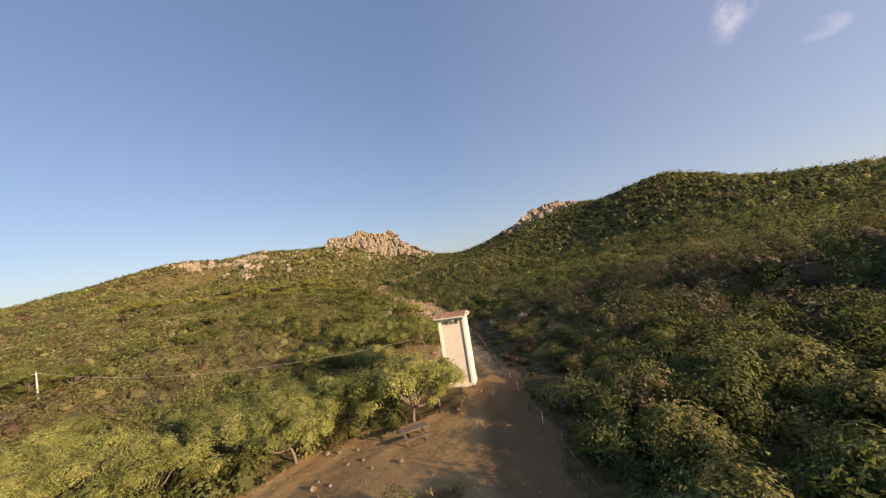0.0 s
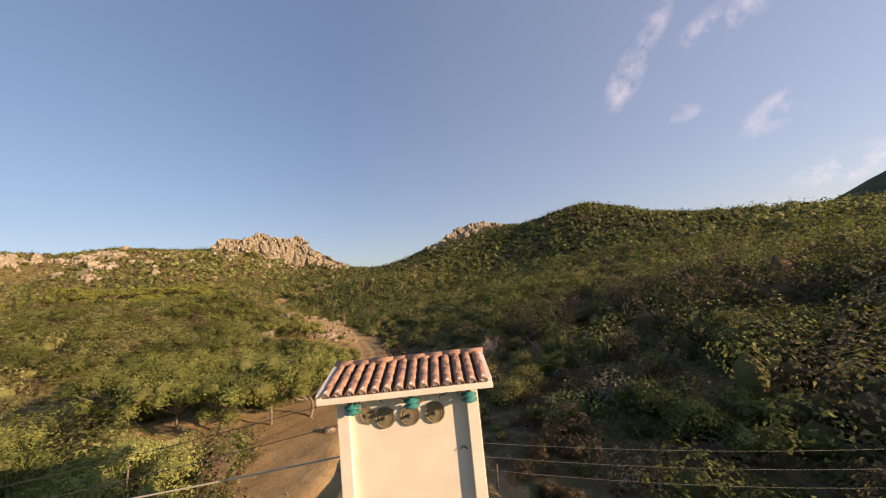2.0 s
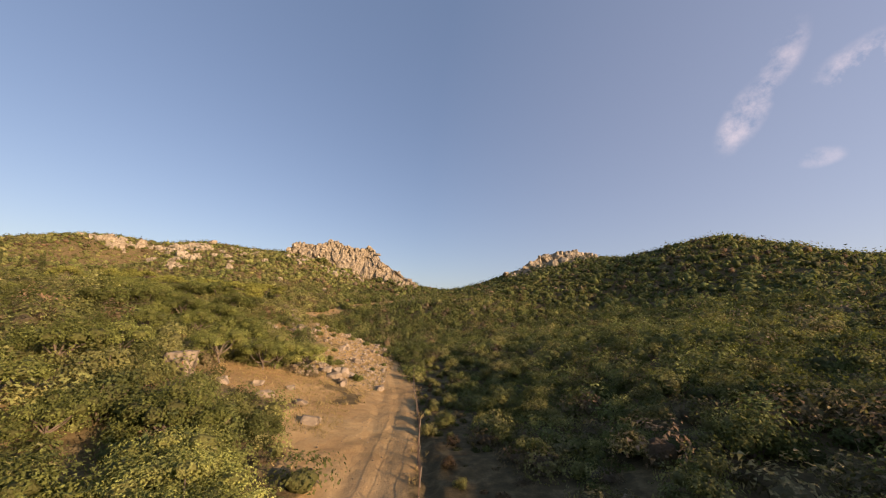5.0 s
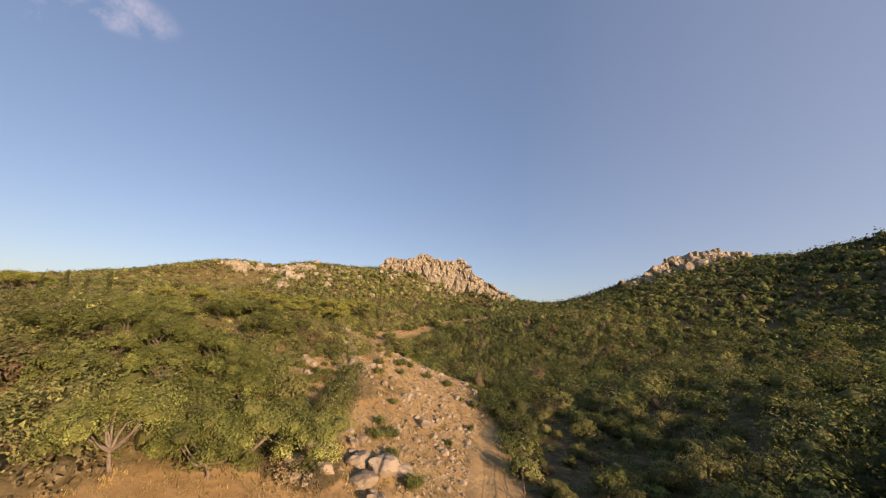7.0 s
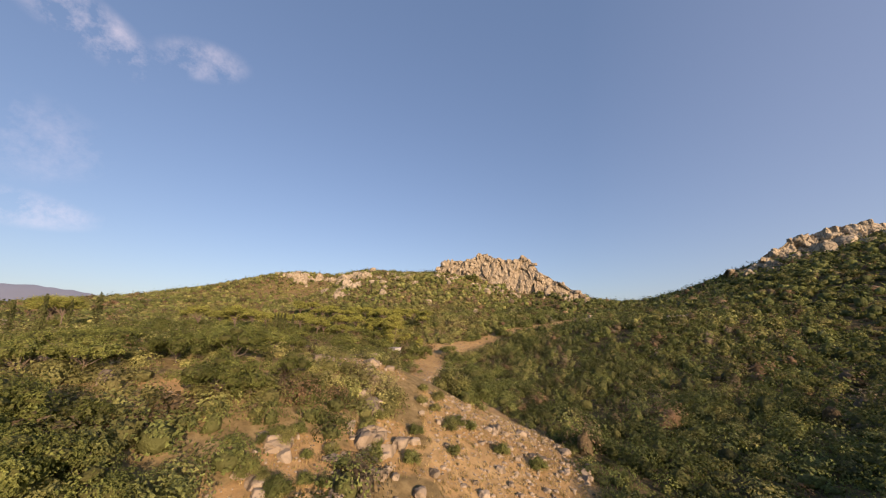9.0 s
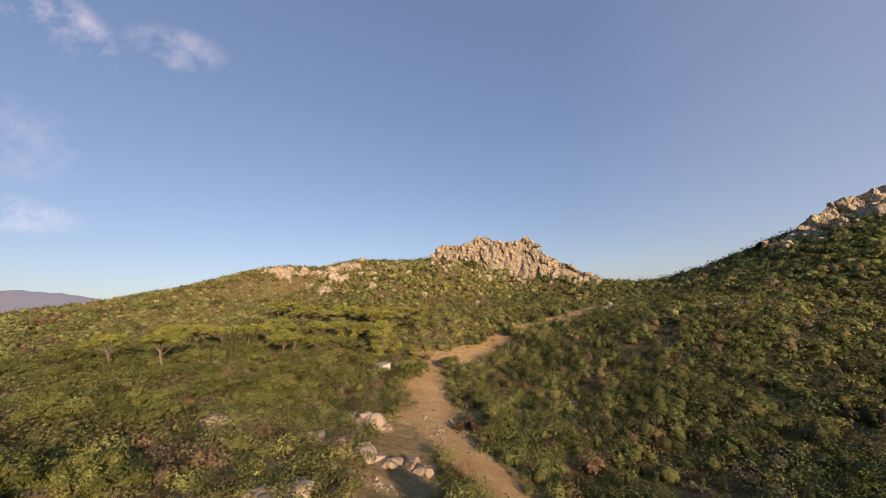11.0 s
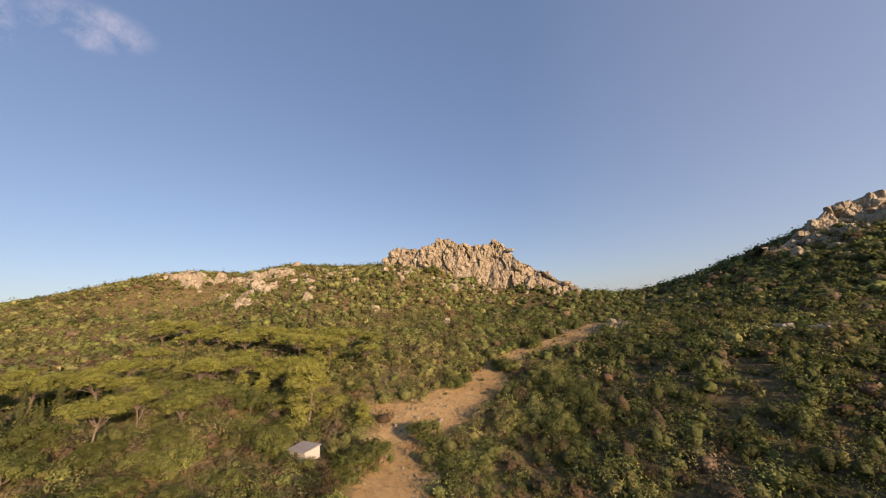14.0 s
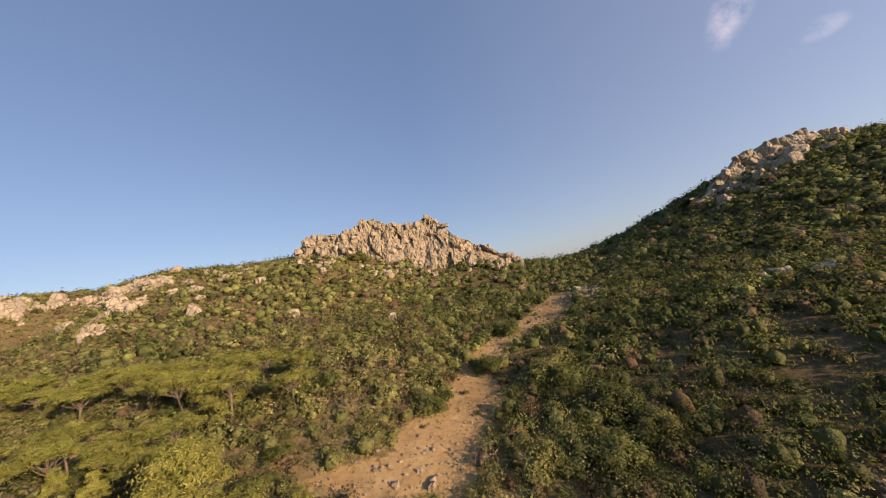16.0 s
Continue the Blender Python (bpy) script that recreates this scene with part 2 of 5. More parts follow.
CREST = [(-310, 272, 34.5), (-222, 304, 50.6), (-170, 318, 51.2), (-136, 325, 48.6), (-102, 331, 48.6), (-58, 335, 44.0), (-20, 336, 31.5),
         (58, 307, 33.5), (108, 318, 51.0), (134, 306, 50.0), (160, 275, 45.0), (164, 236, 51.0), (112, 282, 43.0), (196, 222, 36.0), (215, 170, 26.5), (-60, 440, 15.0), (40, 430, 5.0), (160, 430, 25.0), (-240, 420, 20.0)]
# the foot of the tor
FOOT = [(-98, 316, 45.0), (-84, 316, 42.8), (-72, 316, 38.4), (-60, 316, 35.6), (-52, 316, 31.6), (-37, 316, 28.4), (-24, 318, 28.6)]
LAND = np.array(VALLEY + WEST + EAST + CREST + FOOT, float)


def spline_weights(p):
    """Thin-plate weights through the named heights, slightly relaxed."""
    d = np.hypot(p[:, None, 0] - p[None, :, 0], p[:, None, 1] - p[None, :, 1])
    n = len(p)
    a = np.zeros((n + 3, n + 3))
    a[:n, :n] = d * d * np.log(d + 1e-9) + np.eye(n) * 25.0
    a[:n, n:], a[n:, :n] = np.c_[np.ones(n), p[:, :2]], np.c_[np.ones(n), p[:, :2]].T
    return np.linalg.solve(a, np.r_[p[:, 2], 0, 0, 0])


BEND = spline_weights(LAND)


def hills(x, y, seed=0.0):
    """Smooth rolling noise, about -1 to 1."""
    return (np.sin(0.151 * x + 1.3 + seed) * np.cos(0.127 * y - 0.4 + seed) + 0.6 * np.sin(0.31 * x - 0.22 * y + 2.1 * seed) +
            0.4 * np.sin(0.53 * y + 0.41 * x + seed) * np.cos(0.47 * x - 0.2 * seed)) / 2.0


def along(x, y, line):
    """The distance to a polyline."""
    best = np.full(np.shape(x), 1e9)
    for (ax, ay), (bx, by) in zip(line[:-1], line[1:]):
        ux, uy = bx - ax, by - ay
        s = np.clip(((x - ax) * ux + (y - ay) * uy) / (ux * ux + uy * uy), 0, 1)
        best = np.minimum(best, np.hypot(x - ax - s * ux, y - ay - s * uy))
    return best


def smooth(a, b, v):
    s = np.clip((v - a) / (b - a), 0, 1)
    return s * s * (3 - 2 * s)


def height(x, y):
    """The ground's height at x, y (arrays)."""
    x, y = np.asarray(x, float), np.asarray(y, float)
    near_x, near_y = np.clip(x, -330, 240), np.clip(y, -60, 440)
    out = np.hypot(x - near_x, y - near_y)
    z = BEND[-3] + BEND[-2] * near_x + BEND[-1] * near_y
    for (px, py, _), w in zip(LAND, BEND[:-3]):
        d2 = (near_x - px) ** 2 + (near_y - py) ** 2
        z = z + w * 0.5 * d2 * np.log(d2 + 1e-9)
    fade = np.exp(-out / 120.0)
    z = z * fade + (1 - fade) * (-6 - 20 * smooth(200, 1500, out))
    # far mountain east of the valley
    z = z + 98 * np.exp(-(((x - 610) / 185) ** 2 + ((y - 190) / 130) ** 2))
    z = z + 20 * np.exp(-(((x - 545) / 110) ** 2 + ((y - 335) / 110) ** 2)) * (1 + 0.25 * hills(x * 0.35, y * 0.35))
    # two unseen knolls, added behind the first bend to shade the track and the gully east of the tower
    z = z + 5.0 * np.exp(-(((x - 53) / 10) ** 2 + ((y - 18) / 13) ** 2))
    z = z + 5.0 * np.exp(-(((x - 33) / 9) ** 2 + ((y + 4) / 9) ** 2))
    z = z + 0.35 * hills(x, y) * smooth(4, 14, along(x, y, [(0, -30), (1, 60), (2, 118), (-42, 176)]))
    return z

# ---- the track and the bare ground ----
TRACK = [(1.4, -40), (1.3, 4), (2.0, 18), (2.5, 26), (2.6, 34), (1.4, 44), (0.2, 52), (0.4, 60), (0.4, 72), (0.6, 84), (-0.4, 100), (-3.0, 116),
         (-9, 132), (-18, 148), (-31, 164), (-40, 178), (-46, 191), (-50, 201), (-46, 213), (-41, 222), (-38.5, 229), (-33.5, 237), (-26, 246), (-16, 257), (-8, 268)]
# bare patches: x, y, half width, half length, turn in degrees
BARE = [(-5, 20, 9, 5.0, 15), (-14, 14, 6, 4, 0), (-8, 51.5, 8.5, 4.8, 0), (-3.4, 43, 3.4, 7, 0), (-2.6, 84, 4.0, 8, 8), (-10, 91.2, 6.4, 5.4, 0), (-6.5, 108, 5.8, 14, 12), (-11.5, 126, 6.2, 12, 28), (-18.6, 113, 2.6, 3.6, 25), (-16.5, 119, 2.6, 3, 10), (-24.5, 128.5, 4.5, 2.2, 30),
        (-36, 169, 6.0, 8, 40), (-29, 174, 6.5, 1.8, -25), (-44.5, 185, 4.6, 10, 20), (-46, 210, 6.0, 14, -25), (-54, 208.5, 5.5, 2.6, 15), (-38.5, 222, 4.2, 6, -25), (-15, 257, 5.6, 17, -32), (-6, 263, 4.5, 7, 0),
        (-18, 109, 2.4, 1.6, 0), (-30, 140, 5, 2.6, 20), (-41.3, 158.0, 3.6, 2.2, 0), (-48.5, 141.4, 3.0, 2.0, 0), (-52, 156.6, 4, 1.8, 25), (-78.5, 153, 6.5, 2.0, 35), (-31, 113, 2.6, 1.2, 30), (-36, 126, 2.2, 1.6, 0),
        (-90, 219, 9, 2.4, 9), (-52, 76, 6, 3, 10), (-30, 74, 4, 2.5, 0), (-75, 96, 8, 3, 0), (-46, 60, 5, 2.5, 20)]


def bareness(x, y):
    """1 on bare earth, 0 under the scrub."""
    d = along(x, y, TRACK)
    wide = 2.3 + 0.6 * smooth(80, 110, y)
    m = 1 - smooth(wide * 0.75, wide * 1.35, d + 0.5 * hills(x * 5, y * 5))
    for px, py, a, b, turn in BARE:
        c, s = math.cos(radians(turn)), math.sin(radians(turn))
        u, v = ((x - px) * c + (y - py) * s) / a, (-(x - px) * s + (y - py) * c) / b
        m = np.maximum(m, 1 - smooth(0.75, 1.1, np.hypot(u, v) + 0.22 * hills(x * 3.1, y * 3.1, 1.7) + 0.14 * hills(x * 8.3, y * 7.7, 0.4)))
    return m


def spread_axis(lo, hi, step, far_lo, far_hi):
    """Even steps in the middle, ever longer ones outside."""
    a, s, left = lo, step, []
    while a > far_lo:
        s *= 1.16
        a -= s
        left.append(a)
    b, s, right = hi, step, []
    while b < far_hi:
        s *= 1.16
        b += s
        right.append(b)
    return np.array(left[::-1] + list(np.arange(lo, hi + 0.01, step)) + right)


def mesh_of(name, verts, polys, mats, values=None, which=None, flat=True):
    """A mesh from arrays: polys is a list of (n, 3) or (n, 4) index arrays; values: float per vertex, by name."""
    me = bpy.data.meshes.new(name)
    verts = np.asarray(verts, np.float32)
    me.vertices.add(len(verts))
    me.vertices.foreach_set("co", verts.ravel())
    loops = np.concatenate([p.ravel() for p in polys]).astype(np.int32)
    sizes = np.concatenate([np.full(len(p), p.shape[1]) for p in polys]).astype(np.int32)
    me.loops.add(len(loops))
    me.loops.foreach_set("vertex_index", loops)
    me.polygons.add(len(sizes))
    me.polygons.foreach_set("loop_start", np.concatenate([[0], np.cumsum(sizes)[:-1]]).astype(np.int32))
    me.polygons.foreach_set("loop_total", sizes)
    me.polygons.foreach_set("use_smooth", np.full(len(sizes), not flat) if isinstance(flat, bool) else ~flat)
    if which is not None:
        me.polygons.foreach_set("material_index", np.asarray(which, np.int32))
    for k, v in (values or {}).items():
        at = me.attributes.new(k, "FLOAT", "POINT")
        at.data.foreach_set("value", np.asarray(v, np.float32))
    for m in mats:
        me.materials.append(m)
    me.update(calc_edges=True)
    return me


def finer(axis, lo, hi, step):
    return np.r_[axis[axis < lo], np.arange(lo, hi, step), axis[axis >= hi]]


gx = finer(spread_axis(-120, 60, 0.9, -2600, 2600), -16, 7, 0.3)
gy = finer(spread_axis(-6, 262, 0.9, -1800, 3000), 6, 128, 0.5)
GX, GY = np.meshgrid(gx, gy)
GZ = height(GX, GY)
DIRT = bareness(GX, GY)
rough_ground = 0.10 * hills(GX * 9, GY * 9, 0.6) + 0.05 * hills(GX * 23, GY * 21, 2.2)
near_mask = (np.abs(GX + 30) < 95) & (GY > -8) & (GY < 265)
GZ = GZ + rough_ground * near_mask * (1 - 0.5 * DIRT) - 0.12 * DIRT
# the track: two worn wheel ruts, and washed-out ditches along both sides
LOWER = [p for p in TRACK if 0 <= p[1] <= 150]
off = along(GX, GY, LOWER)
lower_part = smooth(0, 8, GY) * (1 - smooth(120, 135, GY))
GZ = GZ - 0.09 * np.exp(-((off - 0.8) / 0.3) ** 2) * lower_part * (1 + 0.5 * hills(GX * 4, GY * 4))
DITCH = [(-3.6, 38.7), (-2.0, 42.2), (-1.5, 50.7), (-1.8, 53.0), (-2.2, 56.3), (-2.0, 64)]
GULLY = [(4.1, 30), (4.4, 46), (4.3, 55), (3.7, 77.7), (2.6, 96)]
GZ = GZ - 0.42 * np.exp(-((along(GX, GY, DITCH) + 0.14 * hills(GX * 6, GY * 5)) / 0.42) ** 2) - 0.30 * np.exp(-((along(GX, GY, GULLY) + 0.15 * hills(GX * 5, GY * 4)) / 0.5) ** 2)
WORN = (1 - smooth(1.4, 2.2, off + 0.3 * hills(GX * 6, GY * 6))) * smooth(36, 47, GY) * (1 - smooth(62, 82, GY))
idx = np.arange(GX.size).reshape(GX.shape)
quads = np.stack([idx[:-1, :-1], idx[:-1, 1:], idx[1:, 1:], idx[1:, :-1]], -1).reshape(-1, 4)
# the painted shade lies east of the track's middle, up to the tower
ground = new("ground", mesh_of("ground", np.stack([GX, GY, GZ], -1).reshape(-1, 3), [quads], [SOIL], {"dirt": DIRT.ravel(), "dry": ((1 - smooth(-22, 2, GX + 0.22 * np.maximum(GY - 120, 0))) * (1 - 0.55 * smooth(190, 235, GY))).ravel(), "track_shade": (smooth(0.2, 1.6, GX + 0.5 * hills(GX * 4, GY * 3)) * (1 - smooth(26, 36, GY))).ravel(), "worn": WORN.ravel(), "wood": smooth(230, 330, np.hypot(GX + 30, GY - 130)).ravel()}, flat=False))
tagged(ground, "dry hillside with orange earth track through scrub", "ground", kind="structure")


def floor_at(x, y):
    """The height of the ground mesh at one place or at arrays of places."""
    x, y = np.asarray(x, float), np.asarray(y, float)
    i, j = np.clip(np.searchsorted(gx, x) - 1, 0, len(gx) - 2), np.clip(np.searchsorted(gy, y) - 1, 0, len(gy) - 2)
    u, v = (x - gx[i]) / (gx[i + 1] - gx[i]), (y - gy[j]) / (gy[j + 1] - gy[j])
    return GZ[j, i] * (1 - u) * (1 - v) + GZ[j, i + 1] * u * (1 - v) + GZ[j + 1, i] * (1 - u) * v + GZ[j + 1, i + 1] * u * v


# ---- shapes that repeat ----
def ico(level):
    bm = bmesh.new()
    bmesh.ops.create_icosphere(bm, subdivisions=level, radius=1.0)
    bm.verts.ensure_lookup_table()
    v = np.array([p.co[:] for p in bm.verts])
    f = np.array([[q.index for q in p.verts] for p in bm.faces])
    bm.free()
    return v, f


ICO1, ICO2, ICO3, ICO4 = ico(1), ico(2), ico(3), ico(4)


def unit(v):
    return v / (np.linalg.norm(v, axis=-1, keepdims=True) + 1e-9)


def leaves(rng, centre, radius, n, size, inner=0.72, low=-0.35, slim=0.6, lumps=0.22, corners=4):
    """n leaves, of four or three corners, on the lumpy shell of every ellipsoid. centre, radius: (k, 3)."""
    k = len(centre)
    way_ = rng.normal(size=(k, n, 3))
    way_ = unit(way_)
    way_[..., 2] = np.where(way_[..., 2] < low, -way_[..., 2], way_[..., 2])
    phase = rng.uniform(0, 6.28, (k, 1, 3))
    lump = 1 + lumps * (np.sin(4.1 * way_[..., 0] + phase[..., 0]) * np.sin(3.7 * way_[..., 1] + phase[..., 1]) + 0.6 * np.sin(7 * way_[..., 2] + 5 * way_[..., 0] + phase[..., 2]))
    shell = rng.uniform(inner, 1.05, (k, n)) * lump
    at = centre[:, None] + way_ * radius[:, None] * shell[..., None]
    nrm = unit(1.3 * way_ + 0.65 * unit(rng.normal(size=(k, n, 3))) + np.array([0, 0, 0.25]))
    u = unit(np.cross(nrm, rng.normal(size=(k, n, 3))))
    v = np.cross(nrm, u)
    s = np.asarray(size, float).reshape(-1, 1) * rng.uniform(0.6, 1.35, (k, n))
    a, b = u * s[..., None], v * (s * slim)[..., None]
    bend = nrm * (s * 0.25)[..., None]
    if corners == 3:
        return np.stack([at - a - b - bend, at + a - b * 0.6, at + b * 1.3], 2).reshape(-1, 3)
    return np.stack([at - a - bend, at - b * 0.9, at + a - bend, at + b], 2).reshape(-1, 3)


def cores(rng, centre, radius, shape, fill=0.55):
    """A rough solid heart for each ellipsoid, so that it is dense."""
    v, f = shape
    k = len(centre)
    wob = rng.uniform(0.68, 1.12, (k, len(v), 1))
    p = centre[:, None] + v[None] * radius[:, None] * fill * wob
    faces = f[None] + (np.arange(k) * len(v))[:, None, None]
    return p.reshape(-1, 3), faces.reshape(-1, 3)


def plants(name, rng, centre, radius, n, size, tint, shape, mats, wood=1.0, corners=4, fill=0.5, vary=0.12, **kw):
    """One mesh with the leaves and hearts of many ellipsoids."""
    lv = leaves(rng, centre, radius, n, size, corners=corners, **kw)
    cv, cf = cores(rng, centre, radius, shape, fill)
    lq = np.arange(len(lv)).reshape(-1, corners) + len(cv)
    t = np.concatenate([np.repeat(tint, len(shape[0])), np.repeat(tint, n * corners)])
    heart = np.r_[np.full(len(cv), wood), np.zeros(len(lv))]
    lively = np.clip(rng.normal(0, vary, len(tint)), -0.6, 0.9)   # some plants are paler or darker than others
    lively = np.concatenate([np.repeat(lively, len(shape[0])), np.repeat(lively, n * corners)])
    return mesh_of(name, np.concatenate([cv, lv]), [cf, lq], mats, {"tint": t, "heart": heart, "vigour": lively}, flat=np.r_[np.zeros(len(cf), bool), np.ones(len(lq), bool)])

# ---- the scrub that covers the slopes ----
FLIGHT = [(0, 4), (0.5, 32), (3, 64), (2, 80), (-4, 98), (-15, 124), (-32, 153), (-40, 170)]
# where bare rock thins out the scrub: x, y, half width, half depth
LEDGES = [(-218, 304, 12, 6), (-212, 309, 8, 4), (-175, 311, 12, 6), (-163, 309, 9, 6), (-160, 295, 10, 6), (-181, 295, 3, 3), (-155, 279, 6, 4), (-142, 304, 5, 4), (-60, 324, 44, 8),
          (96, 299, 20, 6), (72, 296, 8, 5)]


def on_rock(x, y):
    best = np.full(np.shape(x), 9.0)
    for px, py, a, b in LEDGES:
        best = np.minimum(best, np.hypot((x - px) / a, (y - py) / b))
    return best < 1.0


def scatter(rng, lo, hi, step):
    """A jittered grid of places in the box lo..hi."""
    xs, ys = np.arange(lo[0], hi[0], step), np.arange(lo[1], hi[1], step)
    x, y = np.meshgrid(xs, ys)
    x = x + rng.uniform(-0.48, 0.48, x.shape) * step
    y = y + rng.uniform(-0.48, 0.48, y.shape) * step
    return x.ravel(), y.ravel()


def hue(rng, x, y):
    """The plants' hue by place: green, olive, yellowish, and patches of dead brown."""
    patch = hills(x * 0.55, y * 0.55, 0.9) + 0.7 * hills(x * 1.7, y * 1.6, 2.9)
    side = smooth(-30, 12, x + 0.22 * np.maximum(y - 120, 0))   # green east, drier yellower west; the slopes' shade and sunlight are painted in too
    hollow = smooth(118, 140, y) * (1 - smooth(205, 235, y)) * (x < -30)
    # the eastern darkening eases on the upper slope, to paint it sunlit
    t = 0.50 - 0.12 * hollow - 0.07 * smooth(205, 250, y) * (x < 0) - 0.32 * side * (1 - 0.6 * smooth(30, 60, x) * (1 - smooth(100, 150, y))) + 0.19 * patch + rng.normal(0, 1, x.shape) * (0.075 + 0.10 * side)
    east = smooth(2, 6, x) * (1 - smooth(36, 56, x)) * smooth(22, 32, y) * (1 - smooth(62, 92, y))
    # tint raised beyond the fence, painting sunlight on the bushes there
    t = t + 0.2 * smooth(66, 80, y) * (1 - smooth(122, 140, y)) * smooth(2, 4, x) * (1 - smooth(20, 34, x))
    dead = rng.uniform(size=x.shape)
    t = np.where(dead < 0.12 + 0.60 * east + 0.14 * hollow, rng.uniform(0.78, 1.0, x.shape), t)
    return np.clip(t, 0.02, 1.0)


def scrub_band(name, label, seed, lo, hi, step, near, far, n, size, shape, big, dense=0.84, wood=1.0):
    rng = np.random.default_rng(seed)
    x, y = scatter(rng, lo, hi, step)
    d = along(x, y, FLIGHT)
    keep = (d >= near) & (d < far) & (bareness(x, y) < rng.uniform(0.25, 0.6, x.shape)) & (rng.uniform(size=x.shape) < dense + 0.2 * hills(x * 1.3, y * 1.3, 3.3))
    keep &= ~((np.hypot(x - 0.2, y - 31.2) < 2.6)) & (np.hypot(x + 58, y - 191) > 3.4) & (np.hypot(x + 40.8, y - 110.4) > 2.4)
    keep &= ~((x > 0) & (y < 13 + 0.40 * x)) & ~((x < 0) & (y < -0.74 * x) & (y < 90 + 0.27 * x))
    keep &= ~(on_rock(x, y) & (rng.uniform(size=x.shape) < 0.72))
    lush = smooth(-24, 12, x + 0.22 * np.maximum(y - 120, 0)) * (1 - 0.8 * smooth(215, 270, np.hypot(x, y)))
    keep &= rng.uniform(size=x.shape) > 0.34 * lush
    x, y, lush = x[keep], y[keep], lush[keep]
    r = big * (1 + 0.14 * lush) * rng.lognormal(0, 0.48, x.shape) * (1 + 0.45 * hills(x * 0.8, y * 0.8, 4.2))
    r = np.clip(r, 0.35 * big, 1.8 * big) * (1 + 0.2 * smooth(190, 230, y) * (1 - lush) * smooth(-140, -120, x))
    r = r * (1 - 0.66 * (x > 2.5) * (x < 7.4) * (y > 24) * (y < 125))
    tall = r * (1 + 0.4 * lush) * (rng.uniform(0.5, 1.15, x.shape) + 0.28 * lush * rng.uniform(-1, 1, x.shape)) * (0.82 if near > 40 else 1.0) * (1 - 0.42 * (x > 2.5) * (x < 15) * (y > 24) * (y < 125))
    tall = tall * (1 - 0.3 * smooth(4, 9, x) * (1 - smooth(60, 75, x)) * smooth(62, 72, y) * (1 - smooth(140, 160, y)))
    z = height(x, y) + tall * 0.30 - 0.1
    c = np.stack([x, y, z], -1)
    rad = np.stack([r * rng.uniform(0.85, 1.15, x.shape), r * rng.uniform(0.85, 1.15, x.shape), tall], -1)
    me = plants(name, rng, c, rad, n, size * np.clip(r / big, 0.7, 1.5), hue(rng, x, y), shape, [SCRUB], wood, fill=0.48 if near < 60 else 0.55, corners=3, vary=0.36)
    return tagged(new(name, me), label, "shrubs", kind="stuff")


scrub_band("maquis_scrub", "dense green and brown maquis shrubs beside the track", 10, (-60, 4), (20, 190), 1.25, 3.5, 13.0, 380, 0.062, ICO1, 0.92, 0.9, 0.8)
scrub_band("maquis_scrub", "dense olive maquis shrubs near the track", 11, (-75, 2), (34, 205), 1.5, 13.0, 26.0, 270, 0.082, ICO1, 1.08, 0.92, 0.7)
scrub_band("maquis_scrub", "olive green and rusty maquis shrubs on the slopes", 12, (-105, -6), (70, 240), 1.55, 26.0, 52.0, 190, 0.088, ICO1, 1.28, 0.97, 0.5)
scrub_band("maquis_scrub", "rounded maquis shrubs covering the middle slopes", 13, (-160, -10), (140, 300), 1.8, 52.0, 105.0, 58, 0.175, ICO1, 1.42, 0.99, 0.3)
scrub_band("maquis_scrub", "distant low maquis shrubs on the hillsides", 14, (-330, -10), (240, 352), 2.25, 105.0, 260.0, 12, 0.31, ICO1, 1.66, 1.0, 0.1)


def clumps(name, label, seed, lo, hi, step, near, far, n, size, big):
    """Tall rounded bushes of five leafy lobes each, standing out of the low scrub on the eastern slope."""
    rng = np.random.default_rng(seed)
    x, y = scatter(rng, lo, hi, step)
    d = along(x, y, FLIGHT)
    brown = smooth(24, 32, y) * (1 - smooth(62, 88, y)) * (1 - smooth(36, 56, x))
    keep = (d >= near) & (d < far) & (x + 0.30 * np.maximum(y - 110, 0) > 6.5) & (y > 22 + 0.40 * x) & (bareness(x, y) < 0.2) & ~on_rock(x, y)
    keep &= rng.uniform(size=x.shape) < (0.72 + 0.35 * hills(x * 1.1, y * 1.1, 5.1)) * (1 - 0.72 * brown)
    x, y = x[keep], y[keep]
    r = big * rng.lognormal(0, 0.2, x.shape) * (1 - 0.35 * (x < 12) * (y < 125))
    lobe = rng.uniform(-0.75, 0.75, (len(x), 5, 2)) * r[:, None, None]
    lobe[:, 0] = 0
    cx, cy = x[:, None] + lobe[..., 0], y[:, None] + lobe[..., 1]
    lr = r[:, None] * rng.uniform(0.42, 0.75, cx.shape)
    rise = r[:, None] * (rng.uniform(0.35, 0.8, cx.shape) + 0.15)
    rise[:, 0] = 0.95 * r
    c = np.stack([cx, cy, height(cx, cy) + rise * 0.9], -1).reshape(-1, 3)
    rad = np.stack([lr, lr, lr * rng.uniform(0.6, 0.9, lr.shape)], -1).reshape(-1, 3)
    tint = np.repeat(np.clip(rng.normal(0.48, 0.09, len(x)), 0.2, 0.66), 5) + rng.normal(0, 0.03, 5 * len(x))
    me = plants(name, rng, c, rad, n, np.full(len(c), size), tint, ICO1, [SCRUB], 0.6, corners=3, vary=0.25, inner=0.7, fill=0.5)
    return tagged(new(name, me), label, "bushes", kind="stuff")


clumps("mastic_bushes", "rounded bright green mastic bushes on the eastern slope", 18, (5, 24), (60, 170), 3.1, 4.0, 30.0, 260, 0.066, 1.1)
clumps("mastic_bushes", "rounded green bushes scattered over the eastern slope", 19, (5, 30), (110, 260), 3.9, 30.0, 75.0, 90, 0.11, 1.25)
